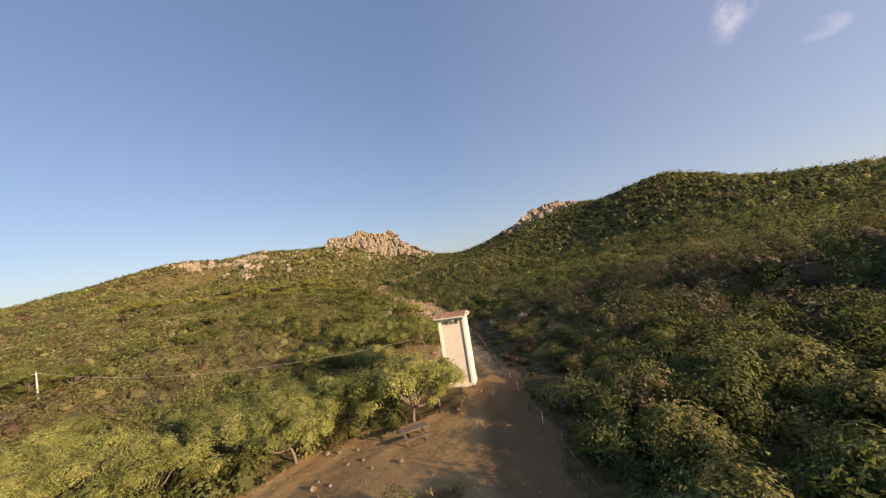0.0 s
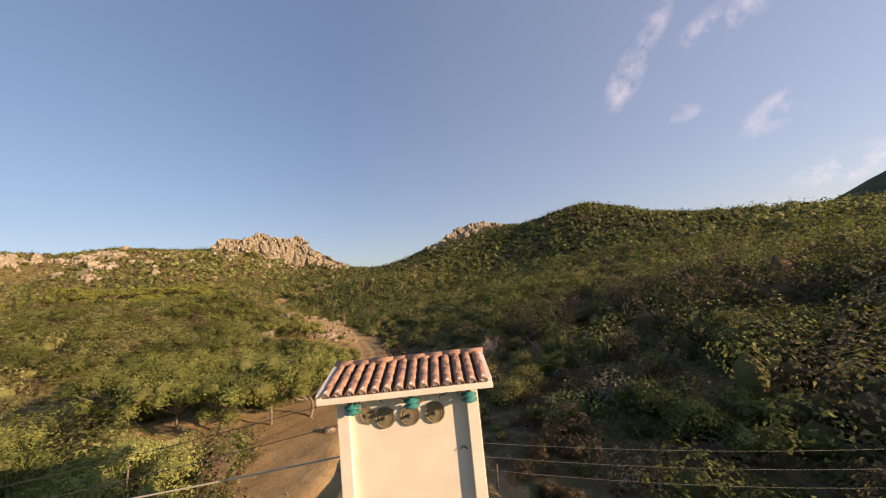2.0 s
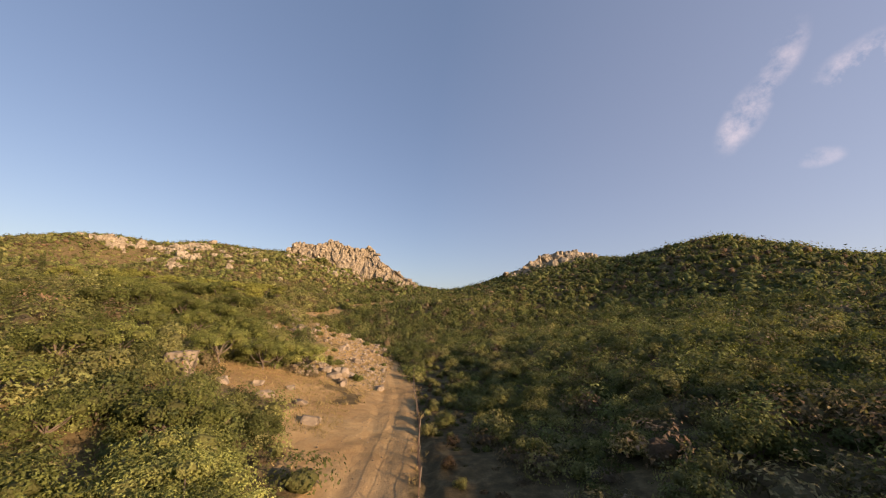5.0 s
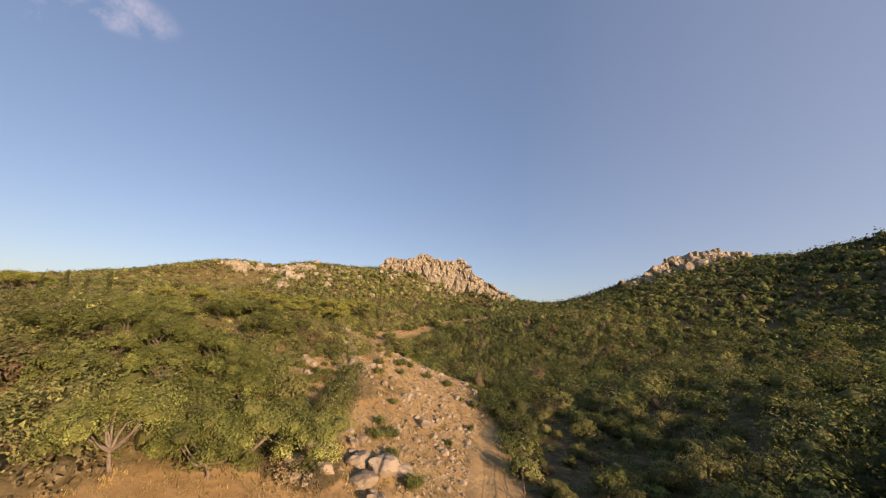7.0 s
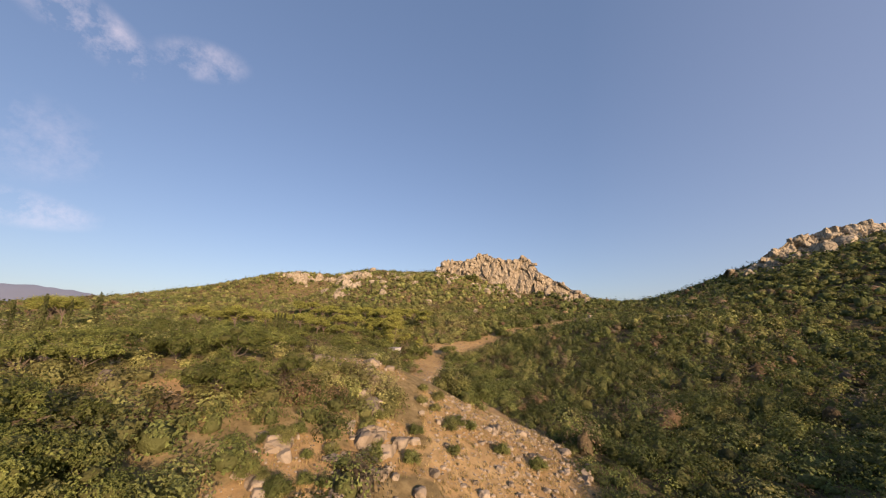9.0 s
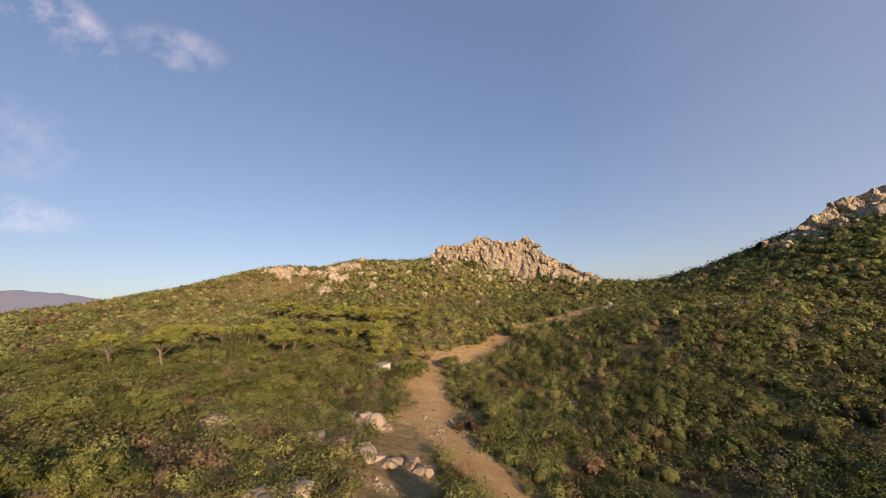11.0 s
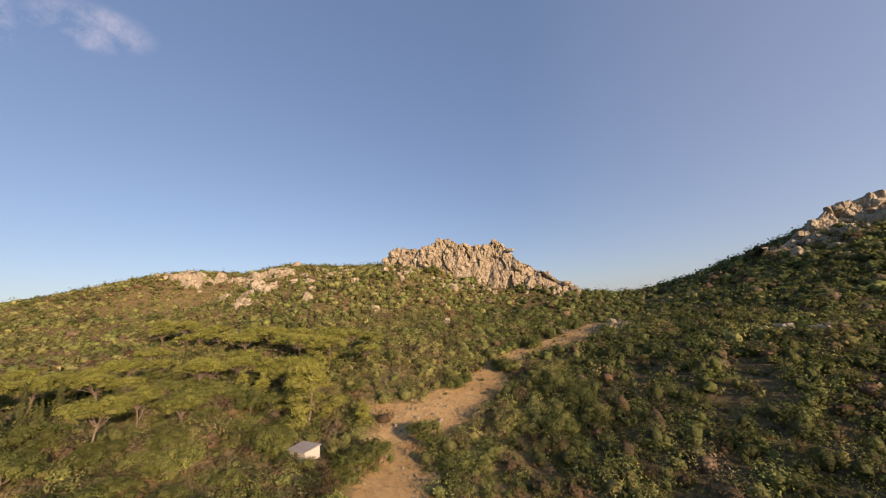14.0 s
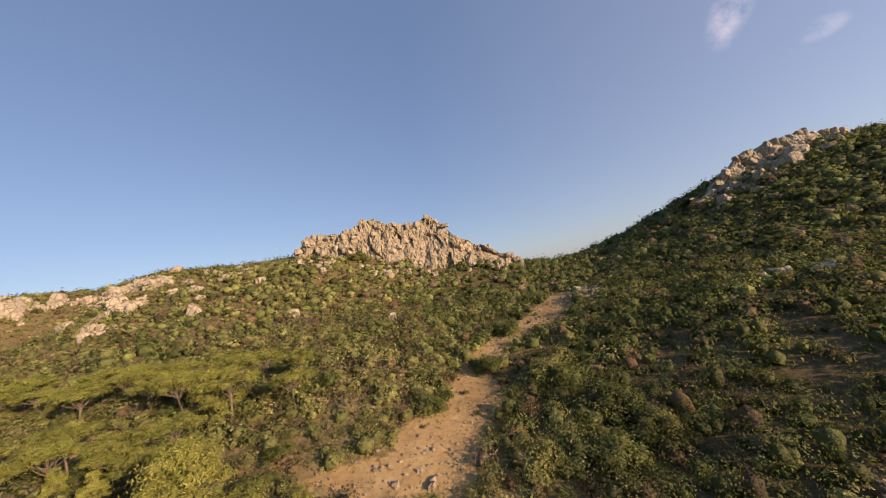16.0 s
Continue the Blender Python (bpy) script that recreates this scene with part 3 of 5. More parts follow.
clumps("mastic_bushes", "distant rounded green bushes on the eastern hillside", 20, (0, 60), (150, 290), 5.2, 75.0, 150.0, 36, 0.19, 1.45)


def scrub_beyond(name, label, seed, lo, hi, step, n, size, big, inside):
    """Coarser shrubs that close the slopes behind and beside the start."""
    rng = np.random.default_rng(seed)
    x, y = scatter(rng, lo, hi, step)
    keep = ((x > 0) & (y < 13 + 0.40 * x) | (x < 0) & (y < -0.74 * x) & (y < 90 + 0.27 * x) | (y < 3)) & (along(x, y, FLIGHT) > 5) & (((x > -12) & (x < 48) & (y > -8)) == inside) & (bareness(x, y) < 0.4)
    keep &= ~(on_rock(x, y) & (rng.uniform(size=x.shape) < 0.72))
    x, y = x[keep], y[keep]
    r = big * rng.lognormal(0, 0.3, x.shape)
    c = np.stack([x, y, height(x, y) + 0.15], -1)
    # shrubs beside the start: greener, and darkened in colour for the shade there
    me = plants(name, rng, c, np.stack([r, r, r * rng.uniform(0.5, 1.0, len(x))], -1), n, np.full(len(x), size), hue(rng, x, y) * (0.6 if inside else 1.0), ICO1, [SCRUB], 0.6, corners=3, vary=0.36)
    return tagged(new(name, me), label, "shrubs", kind="stuff")


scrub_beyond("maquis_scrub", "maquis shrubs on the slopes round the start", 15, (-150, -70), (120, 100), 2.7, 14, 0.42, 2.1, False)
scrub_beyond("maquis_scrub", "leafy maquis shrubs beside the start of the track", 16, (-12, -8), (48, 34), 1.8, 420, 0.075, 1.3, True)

# ---- hazy hills on the western horizon ----
def far_hills(name, label, crest, colour, depth=400.0):
    """A far ridge: crest is (azimuth in degrees, height) at 2.2 km."""
    az = np.linspace(crest[0][0], crest[-1][0], 90)
    top = np.interp(az, [c[0] for c in crest], [c[1] for c in crest]) + 6 * hills(az * 40, az * 17) + 3 * hills(az * 130, az * 50)
    top = top * smooth(0, 4, np.minimum(az - az[0], az[-1] - az))
    rows = []
    for k, s in enumerate((0.0, 0.35, 0.65, 0.85, 1.0)):
        d = 2200 + depth * s
        rows.append(np.stack([np.sin(np.radians(az)) * d, np.cos(np.radians(az)) * d, -60 + (top + 60) * math.sin(s * 1.571)], -1))
    v = np.concatenate(rows)
    n = len(az)
    i = np.arange(4)[:, None] * n + np.arange(n - 1)[None]
    q = np.stack([i, i + 1, i + n + 1, i + n], -1).reshape(-1, 4)
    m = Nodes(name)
    # the distance haze is painted as the ridge's own blue-grey glow
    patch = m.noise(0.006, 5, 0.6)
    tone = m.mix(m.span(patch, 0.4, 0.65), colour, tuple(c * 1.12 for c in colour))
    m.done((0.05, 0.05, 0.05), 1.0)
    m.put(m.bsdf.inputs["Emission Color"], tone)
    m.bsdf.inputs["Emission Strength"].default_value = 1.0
    return tagged(new(name, mesh_of(name, v, [q], [m.mat], flat=False)), label, "backdrop", kind="structure")


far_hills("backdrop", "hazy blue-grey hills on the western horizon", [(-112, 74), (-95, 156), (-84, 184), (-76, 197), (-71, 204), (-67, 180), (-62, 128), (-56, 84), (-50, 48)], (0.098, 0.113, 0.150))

# ---- parts and rocks ----
def part(name, me, parent, label="", m=None):
    """One mesh as a part of a thing or of a part."""
    ob = new(name, me)
    ob.parent = parent
    if m is not None:
        ob.matrix_basis = m
    if label:
        ob["label"] = label
    return ob


def thing(name, x, y, z, label, category, group="", turn=0.0):
    ob = new(name)
    ob.empty_display_size = 0.2
    ob.matrix_basis = pose(x, y, z, 0, 0, turn)
    return tagged(ob, label, category, group)


def chipped(seed, shape, chops, flat=0.0, grain=0.05):
    """An angular granite block, about 1 m in half-width: a ball cut by planes."""
    rng = np.random.default_rng(seed)
    v, f = shape[0].copy(), shape[1]
    v = v / (np.abs(v) ** 6).sum(1, keepdims=True) ** (1 / 6)
    for _ in range(chops):
        n = unit(rng.normal(size=3) * np.array([1, 1, 0.6]))
        d = rng.uniform(0.72, 1.05)
        over = np.maximum(v @ n - d, 0)
        v = v - over[:, None] * n
    ph = rng.uniform(0, 6, 6)
    w = np.sin(5 * v[:, 0] + ph[0]) * np.sin(6 * v[:, 1] + ph[1]) + 0.6 * np.sin(11 * v[:, 2] + ph[2]) * np.cos(9 * v[:, 0] + ph[3]) + 0.5 * np.sin(19 * v[:, 1] + ph[4]) * np.sin(17 * v[:, 2] + ph[5])
    v = v * (1 + grain * w)[:, None]
    return v, f


def rock_mesh(name, seed, shape, chops, mat, grain=0.05):
    v, f = chipped(seed, shape, chops, grain=grain)
    return mesh_of(name, v, [f], [mat])


CRAG = [rock_mesh("crag_block", 300 + i, ICO4, 9, GRANITE, 0.045) for i in range(8)]
BLOCK = [rock_mesh("rock_block", 330 + i, ICO3, 9, GRANITE, 0.05) for i in range(8)]
PALE = [rock_mesh("pale_rock", 360 + i, ICO3, 10, STONE, 0.05) for i in range(8)]


def place_rock(parent, pick, x, y, z, sx, sy, sz, turn, lean=0.0, name="boulder", origin=(0, 0, 0)):
    m = Matrix.Translation((x - origin[0], y - origin[1], z - origin[2])) @ pose(0, 0, 0, lean, lean * 0.6, turn) @ Matrix.Diagonal((sx, sy, sz, 1))
    return part(name, pick, parent, m=m)


def crag(label, spine, seed, count, size, rows=2, deep=0.7, meshes=CRAG):
    """A jointed outcrop: blocks packed side by side along a spine of (x, y, height over the ground), lower ones in front."""
    rng = np.random.default_rng(seed)
    s = np.array(spine, float)
    ox, oy = s[len(s) // 2, :2]
    oz = float(floor_at(ox, oy))
    crag_ = thing("rock_outcrop", ox, oy, oz, label, "rocks", "granite outcrops")
    run = np.r_[0, np.cumsum(np.hypot(np.diff(s[:, 0]), np.diff(s[:, 1])))]
    for i in range(count):
        row = i % rows
        q = (i + rng.uniform(0, 1)) / count * run[-1]
        x, y, h = (np.interp(q, run, s[:, k]) for k in range(3))
        h = h * (1.0, 0.72, 0.45, 0.25)[row] * rng.uniform(0.88, 1.03)
        x, y = x + rng.uniform(-0.4, 0.4) * size, y - row * size * deep + rng.uniform(-0.3, 0.3) * size
        g = float(floor_at(x, y))
        w = size * rng.uniform(0.8, 1.5)
        sz = max((h + 0.25 * size) * rng.uniform(0.5, 0.62), w * 0.45)
        place_rock(crag_, meshes[int(rng.integers(len(meshes)))], x, y, g + h - sz, w, w * rng.uniform(0.7, 1.0), sz, rng.uniform(-30, 30) + 90 * int(rng.integers(4)),
                   rng.uniform(-4, 4), origin=(ox, oy, oz))
    return crag_


def rock_field(label, seed, count, spots, size, meshes, low=0.7, high=1.3):
    """Blocks half sunk in the slope, in clusters: spots are (x, y, half width, half depth)."""
    rng = np.random.default_rng(seed)
    ox, oy = spots[0][0], spots[0][1]
    oz = float(floor_at(ox, oy))
    field = thing("rock_outcrop", ox, oy, oz, label, "rocks", "granite outcrops")
    for i in range(count):
        cx, cy, a, b = spots[i % len(spots)]
        x, y = cx + rng.normal(0, 0.5) * a, cy + rng.normal(0, 0.5) * b
        w = size * rng.lognormal(0, 0.32)
        sz = w * rng.uniform(low, high)
        place_rock(field, meshes[int(rng.integers(len(meshes)))], x, y, float(floor_at(x, y)) + sz * rng.uniform(0.0, 0.45), w, w * rng.uniform(0.6, 1.0), sz, rng.uniform(0, 360),
                   rng.uniform(-12, 12), origin=(ox, oy, oz))
    return field


def jointed(rng, u, v, cell, stretch, jump, tilt):
    """Offsets of a face broken into tilted blocks: each point takes the plane of its nearest seed, with a cleft along the joints."""
    n = int((np.ptp(u) + cell) * (np.ptp(v) + cell) / (cell * cell * stretch)) + 4
    su, sv = rng.uniform(u.min(), u.max(), n), rng.uniform(v.min(), v.max(), n)
    step, gu, gv = rng.uniform(-jump, jump, n), rng.normal(0, tilt, n), rng.normal(0, tilt, n)
    out = np.empty(u.shape)
    for i in range(u.shape[0]):
        d = np.hypot(u[i][:, None] - su, (v[i][:, None] - sv) / stretch)
        k = np.argpartition(d, 1, axis=1)[:, :2]
        a, b = np.take_along_axis(d, k, 1).T
        k = np.where(a < b, k[:, 0], k[:, 1])
        out[i] = step[k] + gu[k] * (u[i] - su[k]) + gv[k] * (v[i] - sv[k]) - 0.5 * jump * np.exp(-np.abs(a - b) / (0.08 * cell))
    return out


def rock_face(rng, line, foot, lean, back=9.0, step=0.5):
    """A broken rock wall from the ground at y = foot up to the crest line and over its top."""
    xs = np.arange(line[0, 0] - 1.5, line[-1, 0] + 1.5, step)
    crest, low = np.interp(xs, line[:, 0], line[:, 1]), floor_at(xs, np.full(len(xs), foot)) - 1.0
    crest = np.maximum(crest, low + 0.4)
    run = np.linspace(0, 1, 46)
    up, over = np.clip(run / 0.72, 0, 1), np.clip((run - 0.72) / 0.28, 0, 1)
    X = np.repeat(xs[None], 46, 0)
    rise = crest - low
    Z = low + rise * up[:, None] ** 0.92
    U, V = X, Z + over[:, None] * back
    d = jointed(rng, U, V, 5.5, 1.7, 1.3, 0.16) + jointed(rng, U, V, 2.1, 1.5, 0.5, 0.16) + jointed(rng, U, V, 0.95, 1.2, 0.16, 0.12)
    Y = foot + rise * lean * up[:, None] + over[:, None] * back - d * (1 - 0.7 * over[:, None])
    Z = Z - over[:, None] ** 2 * (0.5 * rise + 2) + d * (0.35 + 0.45 * over[:, None]) * up[:, None]
    idx = np.arange(X.size).reshape(X.shape)
    q = np.stack([idx[:-1, :-1], idx[:-1, 1:], idx[1:, 1:], idx[1:, :-1]], -1).reshape(-1, 4)
    return np.stack([X, Y, Z], -1).reshape(-1, 3), q


def massif(label, top, foot, seed, size, lean=0.4, meshes=CRAG, blocks=0.4):
    """A jointed rock wall from the crest line (x, z) down to its foot (y), with loose blocks on its crest and ledges."""
    rng = np.random.default_rng(seed)
    line = np.array(top, float)
    ox, oy = line[len(line) // 2, 0], foot
    oz = float(floor_at(ox, oy))
    wall = thing("rock_outcrop", ox, oy, oz, label, "rocks", "granite outcrops")

    def block(x, y, z, w, d, h, turn, lean_):
        place_rock(wall, meshes[int(rng.integers(len(meshes)))], x, y, z, w, d, h, turn, lean_, origin=(ox, oy, oz))

    v, q = rock_face(np.random.default_rng(seed + 500), line, foot, lean)
    part("rock_face", mesh_of("rock_face", v - np.array([ox, oy, oz]), [q], [GRANITE]), wall, "broken jointed rock face")
    for x0 in np.arange(line[0, 0], line[-1, 0], size * 1.1):
        crest = float(np.interp(x0, line[:, 0], line[:, 1]))
        low = float(floor_at(x0, foot))
        for z in (crest + 0.2 * size, low + rng.uniform(0.1, 0.9) * max(crest - low, 0.1), low + 0.6):
            if rng.uniform() > blocks or crest < low:
                continue
            h, w = size * rng.uniform(0.35, 0.75), size * rng.uniform(0.4, 0.9)
            block(x0 + rng.uniform(-0.6, 0.6) * size, foot + (z - low) * lean + rng.uniform(-0.3, 0.6), z - h * 0.8, w, w * rng.uniform(0.7, 1.1), h, rng.uniform(0, 360), rng.uniform(-14, 14))
    return wall


massif("broad castle-like granite tor with jointed slabs on the ridge", [(-103, 52.5), (-101, 55), (-96, 56.2), (-86, 55.8), (-79, 55.8), (-75.5, 57.5), (-74, 59.4), (-67, 58.8), (-64, 56.2), (-59, 55.2), (-49, 53.6), (-46.5, 56.2), (-43.5, 56.8), (-39.5, 52.8), (-35.3, 47), (-34, 43.6), (-28, 41), (-22, 37.2), (-15, 32.8), (-8, 29.4)],
       318.5, 41, 2.2, 0.36, CRAG)
rock_field("granite blocks fallen below the tor", 52, 70, [(-98, 311, 7, 3), (-88, 310, 8, 3), (-70, 308, 10, 4), (-54, 307, 8, 4), (-48, 312, 8, 2), (-20, 314, 8, 4), (-12, 322, 6, 4), (-60, 313, 6, 2)], 1.0, BLOCK)
def slope_face(label, x0, x1, foot, crest_y, proud, seed, size):
    """A broken face that lies on the slope between two lines of y."""
    xs = np.linspace(x0, x1, 9)
    lift = np.r_[0.0, 0.6, 1.0, 0.5, 1.0, 0.8, 1.0, 0.5, 0.0] * proud
    top = [(float(x), float(floor_at(x, crest_y)) + float(h)) for x, h in zip(xs, lift)]
    rise = np.mean([z - float(floor_at(x, foot)) for x, z in top])
    return massif(label, top, foot, seed, size, (crest_y - foot) / max(rise, 2.0), BLOCK, 0.55)


slope_face("broken granite face on the western end of the ridge", -228, -205, 299.5, 308, 2.2, 91, 1.6)
slope_face("broken granite face along the western ridge", -187, -154, 305, 314, 2.4, 92, 1.7)
slope_face("low broken granite face on the open western slope", -168, -149, 289, 296, 1.2, 93, 1.3)
rock_field("broken granite outcrop on the western end of the ridge", 42, 60, [(-219, 303, 9, 3), (-212, 309, 7, 3), (-225, 299, 7, 3), (-206, 311, 5, 2), (-214, 303, 7, 2), (-221, 306, 6, 2)], 1.45, BLOCK)
rock_field("broken granite outcrop along the western ridge", 54, 80, [(-177, 313, 8, 3), (-166, 313, 7, 3), (-158, 311, 5, 3), (-184, 314, 6, 2), (-172, 308, 8, 3), (-194, 314, 6, 2)], 1.35, BLOCK)
rock_field("pale granite blocks on the open western slope", 55, 70, [(-166, 298, 6, 3), (-158, 295, 6, 3), (-152, 291, 4, 3), (-162, 292, 5, 3), (-157, 280, 4, 2), (-149, 276, 3, 2), (-181, 295, 2, 1.2)], 1.15, BLOCK)
rock_field("granite blocks along the ridge beside the tor", 43, 44, [(-143, 306, 4, 4), (-122, 277, 3, 1.2), (-138, 318, 5, 3), (-126, 288, 1.2, 1), (-113, 283, 2, 1), (-128, 322, 6, 2), (-85, 268, 1.6, 0.8), (-56, 259, 1.2, 0.8), (-110, 296, 3, 1.4)], 0.95, BLOCK)
massif("granite summit rocks above the eastern slope", [(58, 32.5), (63, 35.5), (68, 38.6), (73, 43.2), (80, 46.4), (84, 50.0), (90, 51.8), (96, 53.4), (101, 54.6)], 301.5, 44, 2.0, 0.55, CRAG)
massif("pale granite slab crowning the eastern summit", [(99, 53.8), (104, 54.8), (110, 55.0), (117, 53.8), (124, 52.0)], 300.5, 56, 2.2, 0.6, CRAG)
rock_field("granite blocks scattered below the summit rocks", 53, 46, [(59, 287, 3, 2), (66, 283, 2, 2), (79, 293, 5, 3), (88, 292, 5, 3), (97, 294, 4, 3), (64, 306, 4, 3), (72, 290, 4, 3)], 1.15, BLOCK)
rock_field("small granite rocks on the far eastern crest", 45, 16, [(184, 242, 6, 4), (174, 252, 5, 3), (200, 222, 5, 4)], 1.6, BLOCK)
rock_field("fractured granite ledge beside the upper track", 46, 64, [(-6, 259, 3, 2), (-3, 261, 3, 2), (-8, 262, 2.5, 2), (-4, 266, 4, 2), (0, 265, 2.5, 2)], 0.72, PALE)
rock_field("pale granite ribs along the crest of the mound", 47, 46, [(-25, 129, 2.5, 1.6), (-22.5, 126, 2.2, 1.6), (-20, 122.5, 1.8, 2.0), (-17, 118.5, 1.5, 1.8), (-27, 132, 2, 1.2)], 0.55, PALE, 0.35, 0.75)
rock_field("pale granite slabs on the flank of the mound", 57, 34, [(-20.8, 113.5, 1.4, 0.8), (-15.2, 112.7, 1.5, 0.7), (-18, 118.5, 1.2, 0.8), (-27.8, 125.5, 1.6, 0.9), (-19, 111, 1.5, 0.6)], 0.5, PALE, 0.35, 0.75)
rock_field("low pale granite slabs among the shrubs", 48, 16, [(-33, 146, 4, 1.6), (-29, 148, 3, 1.5), (-37, 144, 3, 1.5)], 0.95, PALE, 0.35, 0.75)
rock_field("big weathered pale boulders by the shrubs", 49, 12, [(-41.3, 158.6, 2.6, 1.3)], 1.05, PALE, 0.55, 1.0)
rock_field("weathered granite boulders on the western slope", 50, 9, [(-48.5, 142.2, 1.8, 1.2)], 1.0, PALE, 0.55, 1.0)
crag("heap of pale granite blocks like a ruin", [(-42.2, 111.0, 1.0), (-41.3, 111.2, 1.8), (-40.4, 111.4, 1.2)], 51, 12, 0.5, 2, 0.7, PALE)


def lone_rocks(label, seed, count, box, size, meshes, group):
    rng = np.random.default_rng(seed)
    for _ in range(count):
        x, y = rng.uniform(box[0], box[1]), rng.uniform(box[2], box[3])
        w = size * rng.lognormal(0, 0.4)
        ob = new("boulder", meshes[int(rng.integers(len(meshes)))])
        ob.matrix_basis = pose(x, y, float(floor_at(x, y)) + w * 0.22, rng.uniform(-15, 15), rng.uniform(-15, 15), rng.uniform(0, 360)) @ Matrix.Diagonal((w, w * rng.uniform(0.6, 1), w * rng.uniform(0.5, 0.85), 1))
        tagged(ob, label, "rock", group)


lone_rocks("pale angular boulder lying on the stony mound", 61, 22, (-12, -4, 97, 104), 0.42, PALE, "boulders on the mound")
lone_rocks("pale stone on the slope of the mound", 62, 130, (-18, -4, 104, 134), 0.27, PALE, "boulders on the mound")
lone_rocks("pale boulder beside the earth track", 63, 24, (-57, -45, 202, 213), 0.3, PALE, "stones by the track")
lone_rocks("granite boulder among shrubs on the eastern slope", 64, 12, (6, 24, 222, 236), 0.9, BLOCK, "slope boulders")
lone_rocks("granite boulder among shrubs on the hillside", 65, 34, (-165, -60, 296, 326), 1.4, BLOCK, "slope boulders")
lone_rocks("granite boulder below the summit rocks", 66, 26, (50, 130, 286, 312), 1.3, BLOCK, "slope boulders")
lone_rocks("small granite boulder on the open western slope", 67, 24, (-120, -30, 60, 130), 0.7, PALE, "slope boulders")
lone_rocks("stone lying by the clearing", 68, 16, (-14, -2, 15, 24), 0.10, PALE, "stones in the clearing")
for x, y, w, d, h, k, label in [(-4.4, 84.1, 0.7, 0.55, 0.42, 0, "large pale boulder at the edge of the dry clearing"), (-8.9, 86.9, 0.75, 0.5, 0.45, 1, "pale granite boulder in dry grass"),
                                (-6.4, 87.7, 0.62, 0.5, 0.36, 3, "pale granite boulder in dry grass"), (-12.4, 87.2, 0.66, 0.5, 0.42, 4, "pale granite boulder in dry grass"), (-10.5, 89.3, 0.58, 0.42, 0.34, 5, "pale granite boulder in dry grass"),
                                (-8.4, 91.0, 0.5, 0.4, 0.3, 6, "pale granite boulder in dry grass"), (-6.9, 99.5, 0.9, 0.7, 0.6, 7, "pale angular boulder lying on the stony mound"), (-5.7, 102.3, 0.8, 0.62, 0.5, 1, "pale angular boulder lying on the stony mound"),
                                (-1.7, 100.0, 0.7, 0.5, 0.42, 2, "pale angular boulder beside the track"), (-3.0, 48.1, 0.42, 0.34, 0.3, 3, "dark stone lying beside the ditch"), (-12.5, 51.0, 0.5, 0.22, 0.2, 5, "long low stone under the trees")]:
    ob = new("boulder", PALE[k])
    ob.matrix_basis = pose(x, y, float(floor_at(x, y)) + h * 0.22, 4 * k - 10, 6 - 3 * k, 47 * k) @ Matrix.Diagonal((w, d, h * 0.85, 1))
    tagged(ob, label, "rock", "boulders in the clearing")
BLUE_PAINT, ORANGE_PAINT = plain("blue_paint", (0.08, 0.15, 0.32), 0.7, 9.0, 0.4, 0.1), plain("orange_paint", (0.34, 0.17, 0.09), 0.7, 9.0, 0.4, 0.1)
marked = thing("painted_boulder", -15.0, 86.3, float(floor_at(-15.0, 86.3)), "big pale boulder with blue and orange paint marks", "rock")
big_v, big_f = chipped(399, ICO4, 10, grain=0.035)
big_v = np.sign(big_v) * np.abs(big_v) ** 0.7 * np.array([1.0, 0.8, 0.95])   # blocky, with ledges along its bedding
ledge = np.tanh(6 * np.sin(6.5 * big_v[:, 2] + 1.2 * big_v[:, 0]))
big_v = big_v * (1 + 0.045 * ledge + 0.05 * np.sin(7 * big_v[:, 0] + 5 * big_v[:, 2]) * np.sin(6 * big_v[:, 1] - 4 * big_v[:, 2]))[:, None] + np.array([0, 0, 0.55])
part("boulder", mesh_of("boulder", big_v, [big_f], [STONE], flat=False), marked)
for name, side, mat, wide in (("blue_mark", (0.05, -0.9, 0.42), BLUE_PAINT, 0.10), ("orange_mark", (0.62, -0.75, 0.25), ORANGE_PAINT, 0.09)):
    heart = big_v[np.argmax((big_v - np.array([0, 0, 0.55])) @ unit(np.array(side)) - 0.6 * np.linalg.norm(np.cross(big_v - np.array([0, 0, 0.55]), unit(np.array(side))), axis=1))]
    near_f = big_f[np.linalg.norm(big_v[big_f].mean(1) - heart, axis=1) < wide]
    own, near_f = np.unique(near_f, return_inverse=True)
    part(name, mesh_of(name, (big_v + unit(big_v - np.array([0, 0, 0.55])) * 0.006)[own], [near_f.reshape(-1, 3)], [mat]), marked, name.replace("_", " ") + " painted on the rock")
e_rock = new("boulder", PALE[2])
e_rock.matrix_basis = pose(37.2, 40, float(floor_at(37.2, 40)) + 0.75, 0, 0, 30) @ Matrix.Diagonal((1.35, 1.0, 0.85, 1))
tagged(e_rock, "large pale boulder standing above the eastern shrubs", "rock", "slope boulders")


def gravel(name, label, seed, count, box, size, mask):
    """Loose stones strewn over bare ground, as one mesh."""
    rng = np.random.default_rng(seed)
    x, y = rng.uniform(box[0], box[1], count), rng.uniform(box[2], box[3], count)
    keep = mask(x, y) > rng.uniform(0.3, 0.9, count)
    x, y = x[keep], y[keep]
    r = size * rng.lognormal(0, 0.55, len(x))
    c = np.stack([x, y, floor_at(x, y) + r * 0.25], -1)
    v, f = cores(rng, c, np.stack([r, r * rng.uniform(0.6, 1, len(x)), r * rng.uniform(0.45, 0.8, len(x))], -1), ICO1, 1.0)
    return tagged(new(name, mesh_of(name, v, [f], [STONE])), label, "stones", kind="stuff")


